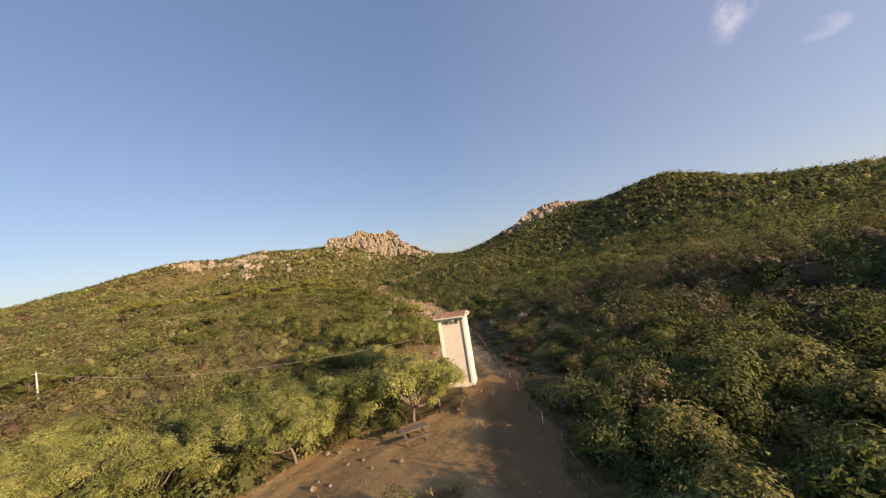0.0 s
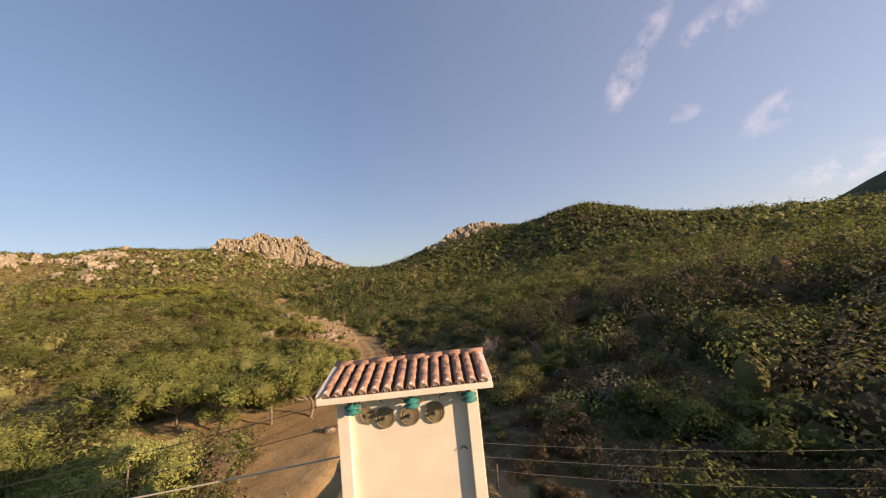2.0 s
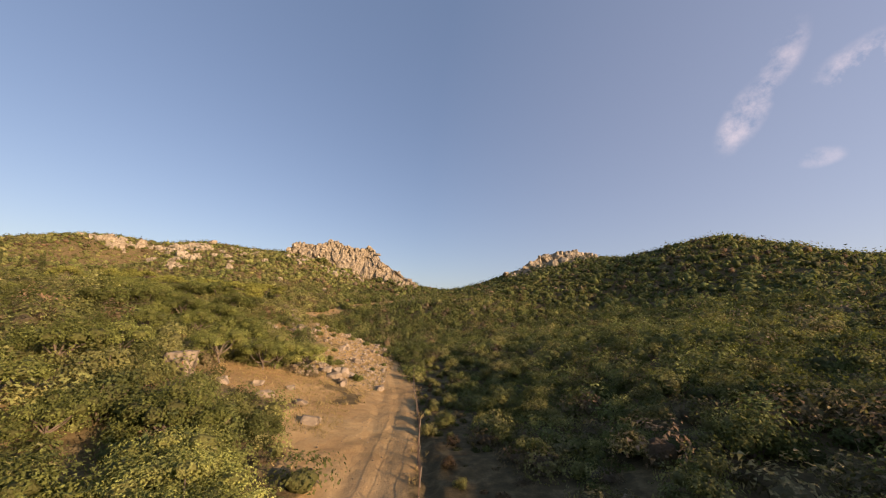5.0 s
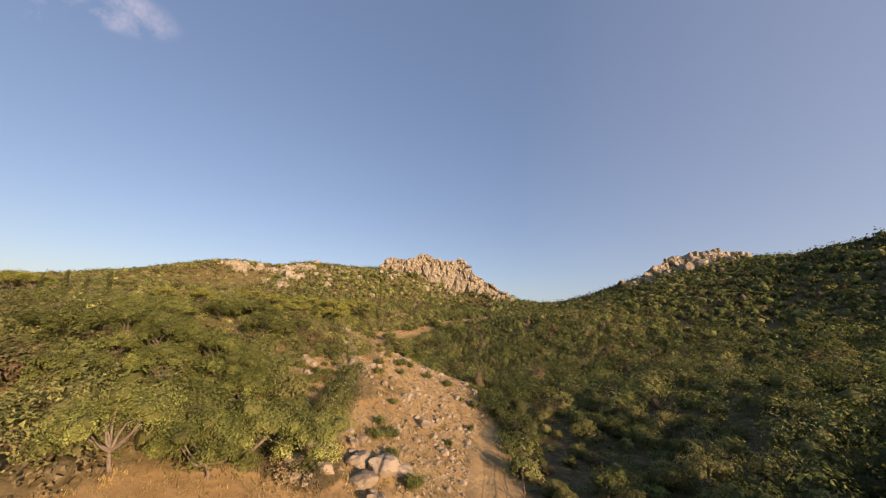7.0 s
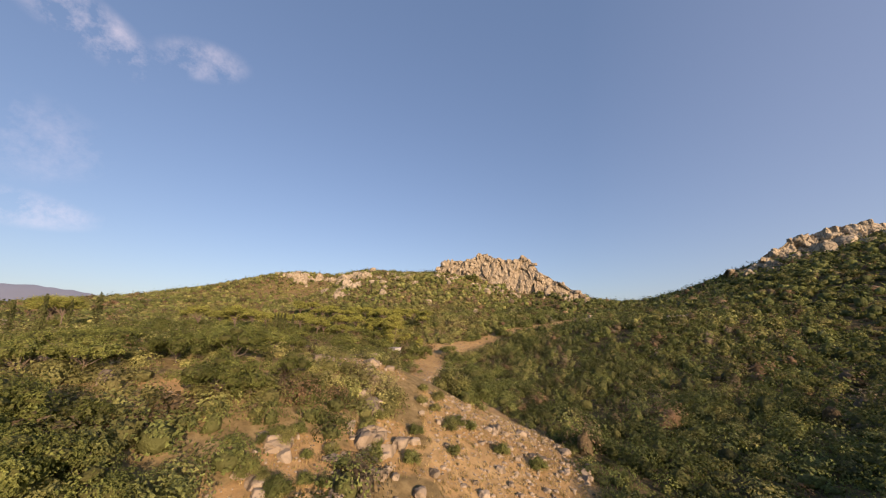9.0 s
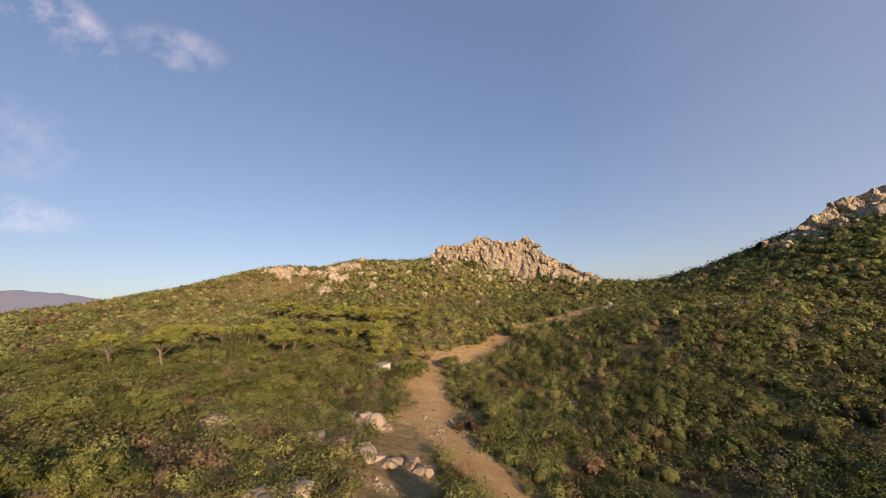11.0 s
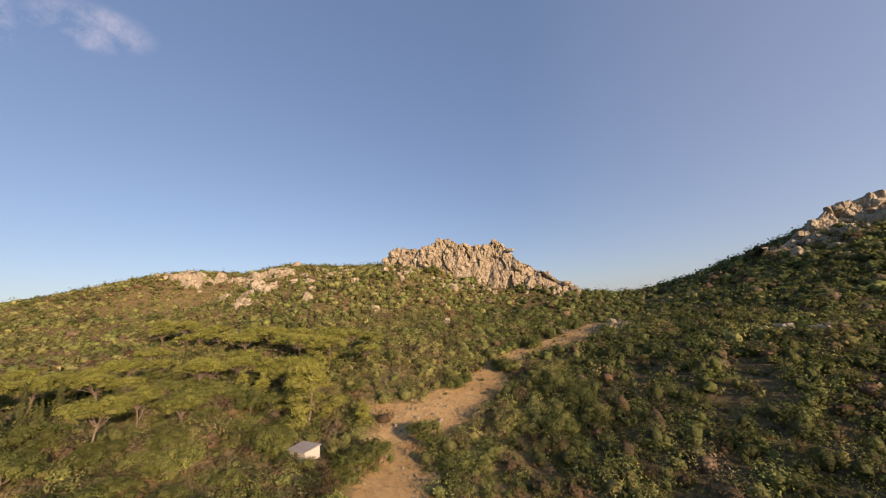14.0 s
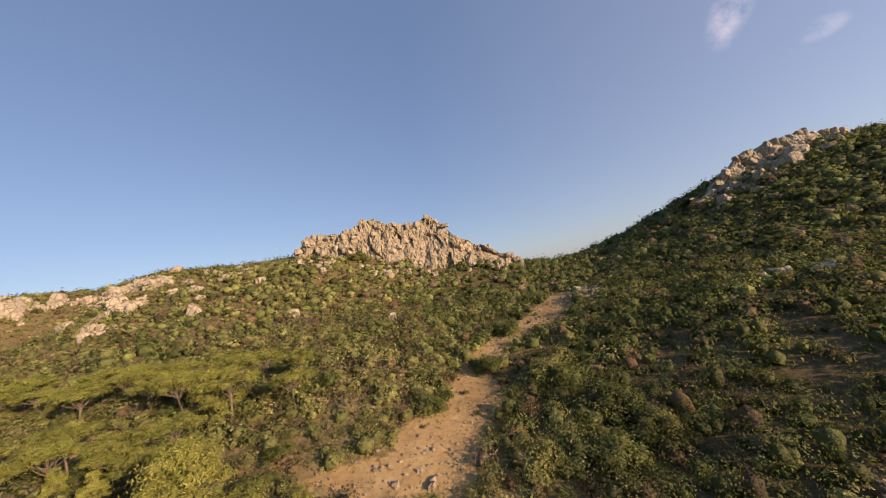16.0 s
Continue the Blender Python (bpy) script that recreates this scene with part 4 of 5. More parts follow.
gravel("scree", "loose pale stones strewn over the mound", 71, 15000, (-30, 3, 88, 142), 0.08, lambda x, y: bareness(x, y) * (x < -1.0 - 0.05 * (y - 90)) * smooth(93, 104, y))
gravel("gravel", "loose stones on the upper earth track", 72, 12000, (-62, -2, 160, 275), 0.10, bareness)
gravel("gravel", "small stones on the lower earth track", 73, 2600, (-16, 6, 8, 88), 0.03, bareness)

# ---- trees ----
def tube(path, radii, sides=7):
    """A tapered limb along points. Gives vertices and quads."""
    p = np.array(path, float)
    t = np.gradient(p, axis=0)
    t = unit(t)
    ref = np.array([0.31, 0.17, 0.93]) if abs(t[:, 2]).mean() < 0.8 else np.array([0.93, 0.31, 0.17])
    u = unit(np.cross(t, ref))
    w = np.cross(t, u)
    a = np.linspace(0, 2 * math.pi, sides, endpoint=False)
    ring = np.cos(a)[None, :, None] * u[:, None] + np.sin(a)[None, :, None] * w[:, None]
    v = (p[:, None] + ring * np.array(radii)[:, None, None]).reshape(-1, 3)
    i = np.arange(len(p) - 1)[:, None] * sides
    k, k2 = np.arange(sides)[None], (np.arange(sides)[None] + 1) % sides
    q = np.stack([i + k, i + k2, i + sides + k2, i + sides + k], -1).reshape(-1, 4)
    return v, q


def join(pieces):
    vs, qs, n = [], [], 0
    for v, q in pieces:
        vs.append(v), qs.append(q + n)
        n += len(v)
    return np.concatenate(vs), np.concatenate(qs)


def limb(rng, a, b, r0, r1, n=5, wander=0.12):
    a, b = np.array(a, float), np.array(b, float)
    s = np.linspace(0, 1, n)[:, None]
    p = a + (b - a) * s + np.sin(s * 3.14) * rng.normal(0, wander, 3) * np.linalg.norm(b - a)
    return tube(p, np.linspace(r0, r1, n))


def broad_tree(seed, tall, wide, bark, n=1500, leaf=0.13, tint=0.45, open_=0.0, mat=None):
    """A broad, many-limbed Mediterranean tree: trunk with its limbs, crown of leafy lobes."""
    rng = np.random.default_rng(seed)
    lean = rng.normal(0, 0.12, 2) * tall
    fork = np.array([lean[0], lean[1], tall * (0.25 + 0.12 * open_)])
    pieces = [limb(rng, (0, 0, -0.3), fork, 0.027 * tall ** 0.9, 0.021 * tall ** 0.9, 6, 0.14)]
    lobes, radii = [], []
    k = 9
    for i in range(k):
        a = i * 2.4 + rng.uniform(-0.4, 0.4)
        d = wide * (0.0 if i == 0 else rng.uniform(0.42, 0.72))
        c = np.array([lean[0] + math.cos(a) * d, lean[1] + math.sin(a) * d, tall * rng.uniform(0.58, 0.74) + (0.12 * tall if i == 0 else 0) - 0.12 * d])
        pieces.append(limb(rng, fork * rng.uniform(0.8, 1.0), c, 0.017 * tall, 0.005 * tall, 5))
        lobes.append(c)
        r = wide * rng.uniform(0.34, 0.5)
        radii.append((r, r * rng.uniform(0.85, 1.1), r * rng.uniform(0.6, 0.8)))
    for i in range(7):
        a = rng.uniform(0, 6.28)
        d = wide * rng.uniform(0.7, 1.0)
        c = np.array([lean[0] + math.cos(a) * d, lean[1] + math.sin(a) * d, tall * rng.uniform(0.28, 0.62)])
        lobes.append(c)
        r = wide * rng.uniform(0.18, 0.30)
        radii.append((r, r, r * 0.8))
    v, q = join(pieces)
    trunk = mesh_of("trunk", v, [q], [bark], flat=False)
    lobes, radii = np.array(lobes), np.array(radii)
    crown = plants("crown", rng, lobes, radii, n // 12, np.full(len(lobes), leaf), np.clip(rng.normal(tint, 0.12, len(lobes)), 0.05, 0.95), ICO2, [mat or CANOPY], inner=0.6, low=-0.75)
    return trunk, crown


def pine_tree(seed, tall, wide):
    """An umbrella pine: bare forked trunk and a flat, layered crown."""
    rng = np.random.default_rng(seed)
    lean = rng.normal(0, 0.08, 2) * tall
    fork = np.array([lean[0], lean[1], tall * 0.55])
    pieces = [limb(rng, (0, 0, -0.3), fork, 0.17, 0.11, 6, 0.04)]
    lobes, radii = [], []
    for i in range(16):
        a = i * 2.4 + rng.uniform(-0.4, 0.4)
        d = wide * (0.1 if i == 0 else rng.uniform(0.25, 0.8))
        c = np.array([lean[0] + math.cos(a) * d, lean[1] + math.sin(a) * d, tall * rng.uniform(0.70, 0.92) - 0.03 * d * d])
        pieces.append(limb(rng, fork * rng.uniform(0.7, 1.0), c, 0.07, 0.02, 5, 0.08))
        lobes.append(c)
        r = wide * rng.uniform(0.28, 0.42)
        radii.append((r, r, r * rng.uniform(0.5, 0.7)))
    v, q = join(pieces)
    lobes, radii = np.array(lobes), np.array(radii)
    crown = plants("crown", rng, lobes, radii, 330, np.full(16, 0.11), np.clip(rng.normal(0.65, 0.12, 16), 0.05, 0.95), ICO2, [NEEDLES], inner=0.6, low=-0.6, slim=0.4)
    return mesh_of("trunk", v, [q], [BARK], flat=False), crown


def cone_pine(seed, tall, wide):
    """A young, pale green pine, bushy down to the ground."""
    rng = np.random.default_rng(seed)
    pieces = [limb(rng, (0, 0, -0.3), (0.2, 0.1, tall * 0.9), 0.16, 0.03, 7, 0.03)]
    lobes, radii = [], []
    for i in range(60):
        h = rng.uniform(0.10, 0.97)
        d = wide * (1 - h) ** 0.6 * rng.uniform(0.35, 0.85)
        a = i * 2.4
        c = np.array([math.cos(a) * d, math.sin(a) * d, tall * h])
        pieces.append(limb(rng, (0.1, 0, tall * h * 0.9), c, 0.04, 0.01, 4, 0.05))
        lobes.append(c)
        r = wide * rng.uniform(0.17, 0.28)
        radii.append((r, r, r * 0.5))
    v, q = join(pieces)
    lobes, radii = np.array(lobes), np.array(radii)
    crown = plants("crown", rng, lobes, radii, 220, np.full(60, 0.10), np.clip(rng.normal(0.85, 0.1, 60), 0.1, 1), ICO1, [NEEDLES], inner=0.6, low=-0.7, slim=0.35)
    return mesh_of("trunk", v, [q], [BARK], flat=False), crown


def cypress_tree(seed, tall, wide):
    rng = np.random.default_rng(seed)
    v, q = limb(rng, (0, 0, -0.3), (0, 0, tall * 0.9), 0.13, 0.02, 6, 0.01)
    h = np.linspace(0.12, 0.94, 12)
    lobes = np.stack([rng.normal(0, 0.08, 12), rng.normal(0, 0.08, 12), tall * h], -1)
    r = wide * np.sin(np.clip(h * 1.05 + 0.12, 0, 1) * 3.05) ** 0.6 + 0.08
    crown = plants("crown", rng, lobes, np.stack([r, r, np.full(12, tall * 0.09)], -1), 80, np.full(12, 0.15), rng.uniform(0.2, 0.8, 12), ICO2, [SPINDLE], inner=0.8, low=-0.9, slim=0.4)
    return mesh_of("trunk", v, [q], [BARK], flat=False), crown


def plant_tree(name, meshes, x, y, scale, turn, label, group, sink=0.0):
    ob = thing(name, x, y, float(floor_at(x, y)) - sink, label, "tree", group)
    ob.matrix_basis = pose(x, y, float(floor_at(x, y)) - sink, 0, 0, turn) @ Matrix.Scale(scale, 4)
    part("trunk", meshes[0], ob)
    part("crown", meshes[1], ob)
    return ob


NEAR_TREES = [broad_tree(500 + i, 4.3, 2.7, PALE_BARK, 9000, 0.055, (0.85, 0.7, 1.0)[i % 3]) for i in range(3)]
TREES = [broad_tree(520 + i, 4.6, 2.9, PALE_BARK, 5200, 0.066, (0.5, 0.35, 0.6, 0.7)[i], 0.0) for i in range(4)]
MOUND_TREES = [broad_tree(510 + i, 4.2, 2.7, BARK, 5200, 0.075, (0.12, 0.3)[i], -0.4) for i in range(2)]
FAR_TREES = [broad_tree(530 + i, 3.4, 2.7, BARK, 2700, 0.09, (0.12, 0.0, 0.25, 0.35, 0.05)[i], -0.6) for i in range(5)]
PINES = [pine_tree(540 + i, 7.6, 4.3) for i in range(4)]
CONES = [cone_pine(560, 7.4, 5.4), cone_pine(561, 6.0, 2.6)]
CYPRESS = [cypress_tree(570 + i, 6.5, 0.58) for i in range(3)]

rng = np.random.default_rng(77)
for i, (x, y, s) in enumerate([(-3.6, 24.8, 1.22), (-6.6, 26.2, 1.05), (-1.9, 26.6, 0.8), (-10.8, 22.4, 0.95), (-12.6, 24.6, 1.0), (-9.6, 26.0, 0.95), (-15.2, 22.8, 0.95),
                               (-18.2, 19.6, 0.9), (-21.5, 22.0, 1.0), (-25.5, 20.5, 0.95), (-17.5, 26.5, 0.85), (-29.5, 25.0, 1.0), (-13.8, 29.5, 0.7), (-34, 30, 0.9), (-9.2, 40.6, 0.8)]):
    plant_tree("tree", NEAR_TREES[(0, 1, 2)[i % 3]], x, y, s, i * 77, "leafy green tree with several pale trunks beside the clearing", "trees round the clearing")
for i, (x, y, s) in enumerate([(-13.4, 53.6, 1.0), (-9.9, 52.2, 0.95), (-7.2, 51.7, 1.05), (-4.6, 51.6, 1.1), (-15.3, 92, 0.85), (-12.4, 94, 0.8), (-11.7, 95.8, 0.8), (-10, 98.5, 0.75), (-0.4, 63.2, 0.5), (-2.6, 68.2, 0.7), (-4.6, 60.0, 0.95), (-9.5, 60, 1.0), (-14.6, 59.5, 1.0), (-18.5, 55.5, 1.0), (-6.6, 65, 0.85), (-3.6, 69.5, 0.75),
                               (-11.4, 42.0, 0.62), (-15.5, 44, 0.75), (-19, 47, 0.8), (-6.5, 72, 0.7)]):
    plant_tree("tree", TREES[i % 4], x, y, s, i * 61, "dark green tree with bare trunk on orange earth", "trees above the clearing")
for i in range(120):
    x, y = rng.uniform(-64, -6), rng.uniform(62, 128)
    if x > -18 and y > 82 or bareness(np.array([x]), np.array([y]))[0] > 0.5 and rng.uniform() < 0.7 or along(np.array([x]), np.array([y]), FLIGHT)[0] < 9:
        continue
    plant_tree("tree", FAR_TREES[i % 5], x, y, rng.uniform(0.5, 0.95), rng.uniform(0, 360), "rounded olive green tree among the scrub", "trees on the western slope")
for i in range(190):
    x, y = rng.uniform(-125, -42), rng.uniform(132, 212)
    if bareness(np.array([x]), np.array([y]))[0] > 0.4 or math.hypot(x + 58, y - 191) < 4 or along(np.array([x]), np.array([y]), FLIGHT)[0] < 10:
        continue
    plant_tree("tree", FAR_TREES[i % 5], x, y, rng.uniform(0.55, 1.1), rng.uniform(0, 360), "rounded olive green tree in the hollow", "trees in the hollow")
for i in range(26):
    s = i / 25
    x, y = -66 - 80 * s + rng.uniform(-3, 3), 222 + 13 * s + (i % 3) * 3.5 + rng.uniform(-2, 2)
    plant_tree("umbrella_pine", PINES[i % 4], x, y, rng.uniform(0.75, 1.05), rng.uniform(0, 360), "umbrella pine with flat yellow-green crown and bare trunk", "pine grove")
plant_tree("pine", CONES[0], -78, 222, 1.05, 50, "tall bushy pale green pine at the edge of the grove", "pine grove")
plant_tree("pine", CONES[0], -63.8, 197.8, 1.33, 20, "tall bushy pale green pine beside the grove", "pine grove")
for i, (x, y, s) in enumerate([(-70, 203, 0.9), (-77, 203, 0.8), (-56, 201, 0.7), (-84, 206, 0.7)]):
    plant_tree("pine", CONES[1], x, y, s, 70 * i, "young bushy pine near the hut", "pine grove")
for i in range(18):
    x, y = -80.5 - i * 0.9 + rng.uniform(-1.6, 1.6), 163.5 + i * 1.3 + rng.uniform(-2.5, 2.5)
    plant_tree("cypress", CYPRESS[i % 3], x, y, rng.uniform(0.5, 1.0), rng.uniform(0, 360), "slim dark cypress in a row", "cypress row")
for i in range(14):
    x, y = -92 - i * 2.1 + rng.uniform(-0.6, 0.6), 209.5 + i * 0.5 + rng.uniform(-1.2, 1.2)
    plant_tree("cypress", CYPRESS[i % 3], x, y, rng.uniform(0.65, 0.95), rng.uniform(0, 360), "slim dark cypress before the pine grove", "cypress row by the grove")
for i, (x, y, s) in enumerate([(-66.2, 123, 1.0), (-67.2, 120.6, 0.85), (-68.2, 118.4, 0.95), (-69.0, 116, 0.8)]):
    plant_tree("cypress", CYPRESS[i % 3], x, y, s, 40 * i, "dark cypress standing out on the western slope", "cypresses on the spur")
for i, (x, y, s) in enumerate([(-104, 133, 1.0), (-111, 135, 1.05), (-119.6, 136, 1.1), (-128, 139, 1.0)]):
    plant_tree("umbrella_pine", PINES[i % 4], x, y, s, 90 * i, "umbrella pine standing out on the western spur", "pines on the spur")
for i, (x, y, s) in enumerate([(-19.5, 102.2, 0.8), (-23.0, 104.0, 0.85), (-26.0, 101.5, 0.9), (-17.2, 100.6, 0.7), (-28.5, 105.0, 0.85), (-22.0, 99.5, 0.8), (-31.5, 102.5, 0.9)]):
    plant_tree("tree", MOUND_TREES[i % 2], x, y, s, 71 * i, "dense dark green leafy tree below the stony mound", "trees beside the mound")
for i in range(34):
    x, y = rng.uniform(-132, -74), rng.uniform(176, 217)
    plant_tree("umbrella_pine", PINES[i % 4], x, y, rng.uniform(0.6, 0.95), rng.uniform(0, 360), "umbrella pine with flat crown in the wooded hollow", "pines in the hollow")
for i, (x, y, s) in enumerate([(-56, 52, 1.0), (-60, 50, 1.1), (-63, 53, 1.0)]):
    plant_tree("tree", TREES[1], x, y, s, 110 * i, "dark dense tree on the western flat", "dark trees on the flat")

# ---- single bushes by the track ----
BUSHES = [plants("foliage", np.random.default_rng(590 + i), np.array([(0, 0, 0.75), (0.6, 0.2, 0.6), (-0.5, 0.4, 0.55), (0.1, -0.6, 0.6), (-0.3, -0.3, 0.95)]),
                 np.array([(0.9, 0.9, 0.8), (0.65, 0.6, 0.6), (0.6, 0.65, 0.55), (0.6, 0.55, 0.55), (0.5, 0.5, 0.5)]), 620, np.full(5, 0.052), np.full(5, (0.3, 0.5, 0.18, 0.42, 0.88)[i]), ICO2, [SCRUB], corners=3, inner=0.55, low=-0.6) for i in range(5)]


def stems(seed, twigs=0):
    """Thin stems that fan out from the root; with twigs for a dead bush."""
    r_ = np.random.default_rng(seed)
    pieces = []
    for i in range(9):
        a, d = i * 2.4, r_.uniform(0.3, 0.8)
        tip = np.array([math.cos(a) * d, math.sin(a) * d, r_.uniform(0.7, 1.25)])
        pieces.append(limb(r_, (0, 0, -0.05), tip, 0.035, 0.010, 4, 0.08))
        for _ in range(twigs):
            s = r_.uniform(0.4, 1.0)
            pieces.append(limb(r_, tip * s, tip * s + r_.normal(0, 0.25, 3) + np.array([0, 0, 0.18]), 0.012, 0.005, 3, 0.1))
    return join(pieces)


STEMS = [mesh_of("woody_base", *(lambda p: (p[0], [p[1]]))(stems(610 + i)), [BARK], flat=False) for i in range(4)]


def bush(x, y, s, k, label, group):
    ob = thing("bush", x, y, 0.0, label, "bush", group)
    ob.matrix_basis = pose(x, y, float(floor_at(x, y)) - 0.15 * s, 0, 0, x * 57 + y * 31) @ Matrix.Scale(s, 4)
    part("foliage", BUSHES[k if k == 4 and "brown" in label else k % 4], ob)
    part("woody_base", STEMS[k % 4], ob, "thin bare brown stems")
    return ob


for i, (x, y, s) in enumerate([(-29, 243.5, 2.6), (-31.5, 246, 2.0), (-35.6, 228.6, 2.4), (-37.5, 230.5, 1.7), (-44.8, 219.8, 1.9), (-46.6, 221.6, 1.5), (-43.2, 222.6, 1.2), (-27.5, 222.5, 3.0), (-25, 219.5, 2.6), (-24.5, 226, 2.4), (-22, 212, 2.8), (-20, 208, 2.2), (-26, 205, 2.4), (-33, 207, 2.0), (-25, 168.5, 2.5), (-28, 175, 2.2), (-31.5, 181, 2.1), (-19.5, 138.5, 2.4), (-17, 139.5, 2.2), (-21.5, 140.5, 1.8), (-76, 317, 3.4), (-72.5, 316, 2.8), (-80, 316.5, 2.2), (-56, 318, 2.2), (-33, 317, 2.4), (-61.5, 188.2, 1.3), (-59.5, 186.9, 1.2), (-56.6, 187.6, 1.1), (-62.4, 190.5, 1.6), (-55.6, 192, 1.5)]):
    bush(x, y, s, i, "large rounded green bush at the edge of the track", "bushes by the upper track")
for i in range(90):
    x, y = rng.uniform(6.0, 17), rng.uniform(9, 125)
    if x < 7.5 and y > 22 or 27 < y < 80 and (x < 10 or rng.uniform() < 0.75):
        continue
    bush(x, y, rng.uniform(0.7, 1.35), i, "leafy green mastic bush beside the fence", "bushes along the fence")
# the first eight stand mostly out of view, added to shade the track
for i, (x, y, s) in enumerate([(7.4, 10.5, 1.9), (8.6, 7.5, 2.1), (7.2, 4.0, 2.0), (8.8, 1.0, 2.2), (7.6, -2.5, 2.1), (9.6, -5.5, 2.2), (10.8, 4.5, 2.2), (11.2, 9.5, 2.1), (9, 15, 1.7), (12, 17, 2.0), (15, 20, 2.1), (11, 21, 1.8), (18, 19, 2.0), (14, 25, 1.7), (8, 19, 1.4), (20, 24, 1.9), (17, 15, 1.8), (22, 17, 1.8), (10, 24, 1.5), (12.5, 28, 1.6), (16.5, 28, 1.8), (20, 29, 1.7), (24, 27, 1.8), (25, 21, 1.9), (9.5, 28.5, 1.1), (28, 24, 1.8), (14, 21.5, 1.8), (18, 23.5, 1.7)]):
    bush(x, y, s, i + 1, "large leafy bright green bush beside the track", "large bushes by the track")
for i in range(70):
    x, y = rng.uniform(9, 50), rng.uniform(24, 112)
    if x < 12 and y < 60:
        continue
    bush(x, y, rng.uniform(0.8, 1.25) * (1 + 0.45 * (i % 5 == 0)), i, "rounded green bush standing out of brown scrub", "bushes on the eastern slope")
for i, (x, y, s) in enumerate([(-7.2, 77.0, 1.7), (-10, 79.0, 1.8), (-13, 78.0, 1.9), (-8.4, 81.0, 1.3), (-11.4, 82.2, 1.4), (-16, 80.5, 1.8), (-5.8, 80.0, 1.1), (-14.5, 82.5, 1.3)]):
    bush(x, y, s, i, "large leafy green bush below the dry clearing", "bushes below the clearing")
for i, (x, y, s) in enumerate([(8.1, 45.9, 1.15), (6.0, 45.2, 0.45), (10.5, 47.6, 1.2), (8.9, 51.2, 1.0), (12.4, 52.4, 1.1)]):
    bush(x, y, s, 1, "large yellow-green bush beyond the fence", "yellow-green bushes by the fence")
for i in range(26):
    x, y = rng.uniform(3.6, 8.8), rng.uniform(84, 126)
    bush(x, y, rng.uniform(0.5, 0.85), 1 if i % 3 else 3, "yellow-green bush beyond the fence below the mound", "yellow-green bushes by the fence")
for x, y, s in [(-30.2, 169.8, 1.1), (-28.6, 168.2, 1.2), (-31.4, 168.0, 0.9), (-54, 138, 1.2), (-57, 136, 1.4), (-61, 140, 1.3), (-72, 154, 1.5), (-75, 155, 1.3), (-69, 152, 1.2), (5.2, 36, 0.42), (6.4, 39, 0.5), (7.5, 42, 0.55), (6.2, 33.5, 0.48)]:
    bush(x, y, s, 4, "dry brown bush among green shrubs", "dry brown bushes")
plant_tree("umbrella_pine", PINES[1], -82, 156.5, 1.05, 30, "wide umbrella pine with branching trunk near a path", "pines on the spur")
plant_tree("umbrella_pine", PINES[2], -90, 152, 0.9, 130, "umbrella pine with branching trunk near a path", "pines on the spur")
for i in range(48):
    x, y = rng.uniform(-58, -12), rng.uniform(180, 262)
    if bareness(np.array([x]), np.array([y]))[0] > 0.6:
        bush(x, y, rng.uniform(0.25, 0.6), i, "low green bush growing on the bare earth", "low bushes on the upper track")
for i in range(15):
    s = i / 14
    bush(-64 - 84 * s + rng.uniform(-2, 2), 219 + 13 * s + rng.uniform(-2, 10), rng.uniform(1.3, 2.2), i, "leafy bush growing under the pines", "bushes under the pine grove")
for i in range(34):
    y = 34 + i * 2.4 + rng.uniform(-1, 1)
    bush(float(np.interp(y, [34, 49, 70, 86, 105, 118], [5.3, 5.2, 4.6, 4.4, 3.2, 2.7])) + rng.uniform(-0.2, 0.9), y, rng.uniform(0.25, 0.45), 4 if i % 3 else 1, "low dry brown bush along the fence" if i % 3 else "low green bush along the fence", "low bushes along the fence")
DEAD_WOOD = plain("silvery_dead_wood", (0.34, 0.30, 0.25), 0.9, 5.0, 0.3, 0.4)
for i, (x, y, s) in enumerate([(11.8, 59.0, 1.5), (7.6, 63.5, 0.9), (15.5, 55.0, 1.1)]):
    dead = thing("dead_bush", x, y, 0.0, "leafless silvery dead bush among brown shrubs", "bush", "dead bushes")
    dead.matrix_basis = pose(x, y, float(floor_at(x, y)) + 0.2, 0, 0, 90 * i) @ Matrix.Scale(s, 4)
    dv, dq = stems(620 + i, 14)
    part("branchwork", mesh_of("branchwork", dv, [dq], [DEAD_WOOD], flat=False), dead)
stake = thing("plant_stake", 2.1, 46.2, float(floor_at(2.1, 46.2)), "thin pale stake with a small young plant", "stake")
sv, sq = tube([(0, 0, -0.15), (0.01, 0, 0.6), (0.03, 0, 1.25)], [0.022, 0.022, 0.018], 6)
part("stake", mesh_of("stake", sv, [sq], [PALE_BARK], flat=False), stake)
part("plant", plants("plant", np.random.default_rng(631), np.array([(0.03, 0, 0.5)]), np.array([(0.2, 0.2, 0.45)]), 110, np.full(1, 0.05), np.full(1, 0.3), ICO1, [SCRUB], inner=0.4, low=-0.9), stake, "small green sapling")
for i in range(170):
    x, y = rng.uniform(-24, -3), rng.uniform(99, 130)
    if (x < -14 or i % 4 == 0) and 0.2 < bareness(np.array([x]), np.array([y]))[0]:
        bush(x, y, rng.uniform(0.35, 0.75), i, "low green bush on the stony mound", "bushes on the mound")


for i, (x, y, s) in enumerate([(-14, 102, 1.5), (-16.2, 104.6, 1.8), (-18.4, 102.8, 1.7), (-12.8, 105.2, 1.3), (-19.5, 106.2, 1.6), (-21.6, 103.4, 1.7), (-15.2, 99.6, 1.4), (-24, 106, 1.6), (-17.5, 98.5, 1.5)]):
    bush(x, y, s, i, "large leafy green bush beside the mound", "bushes beside the mound")


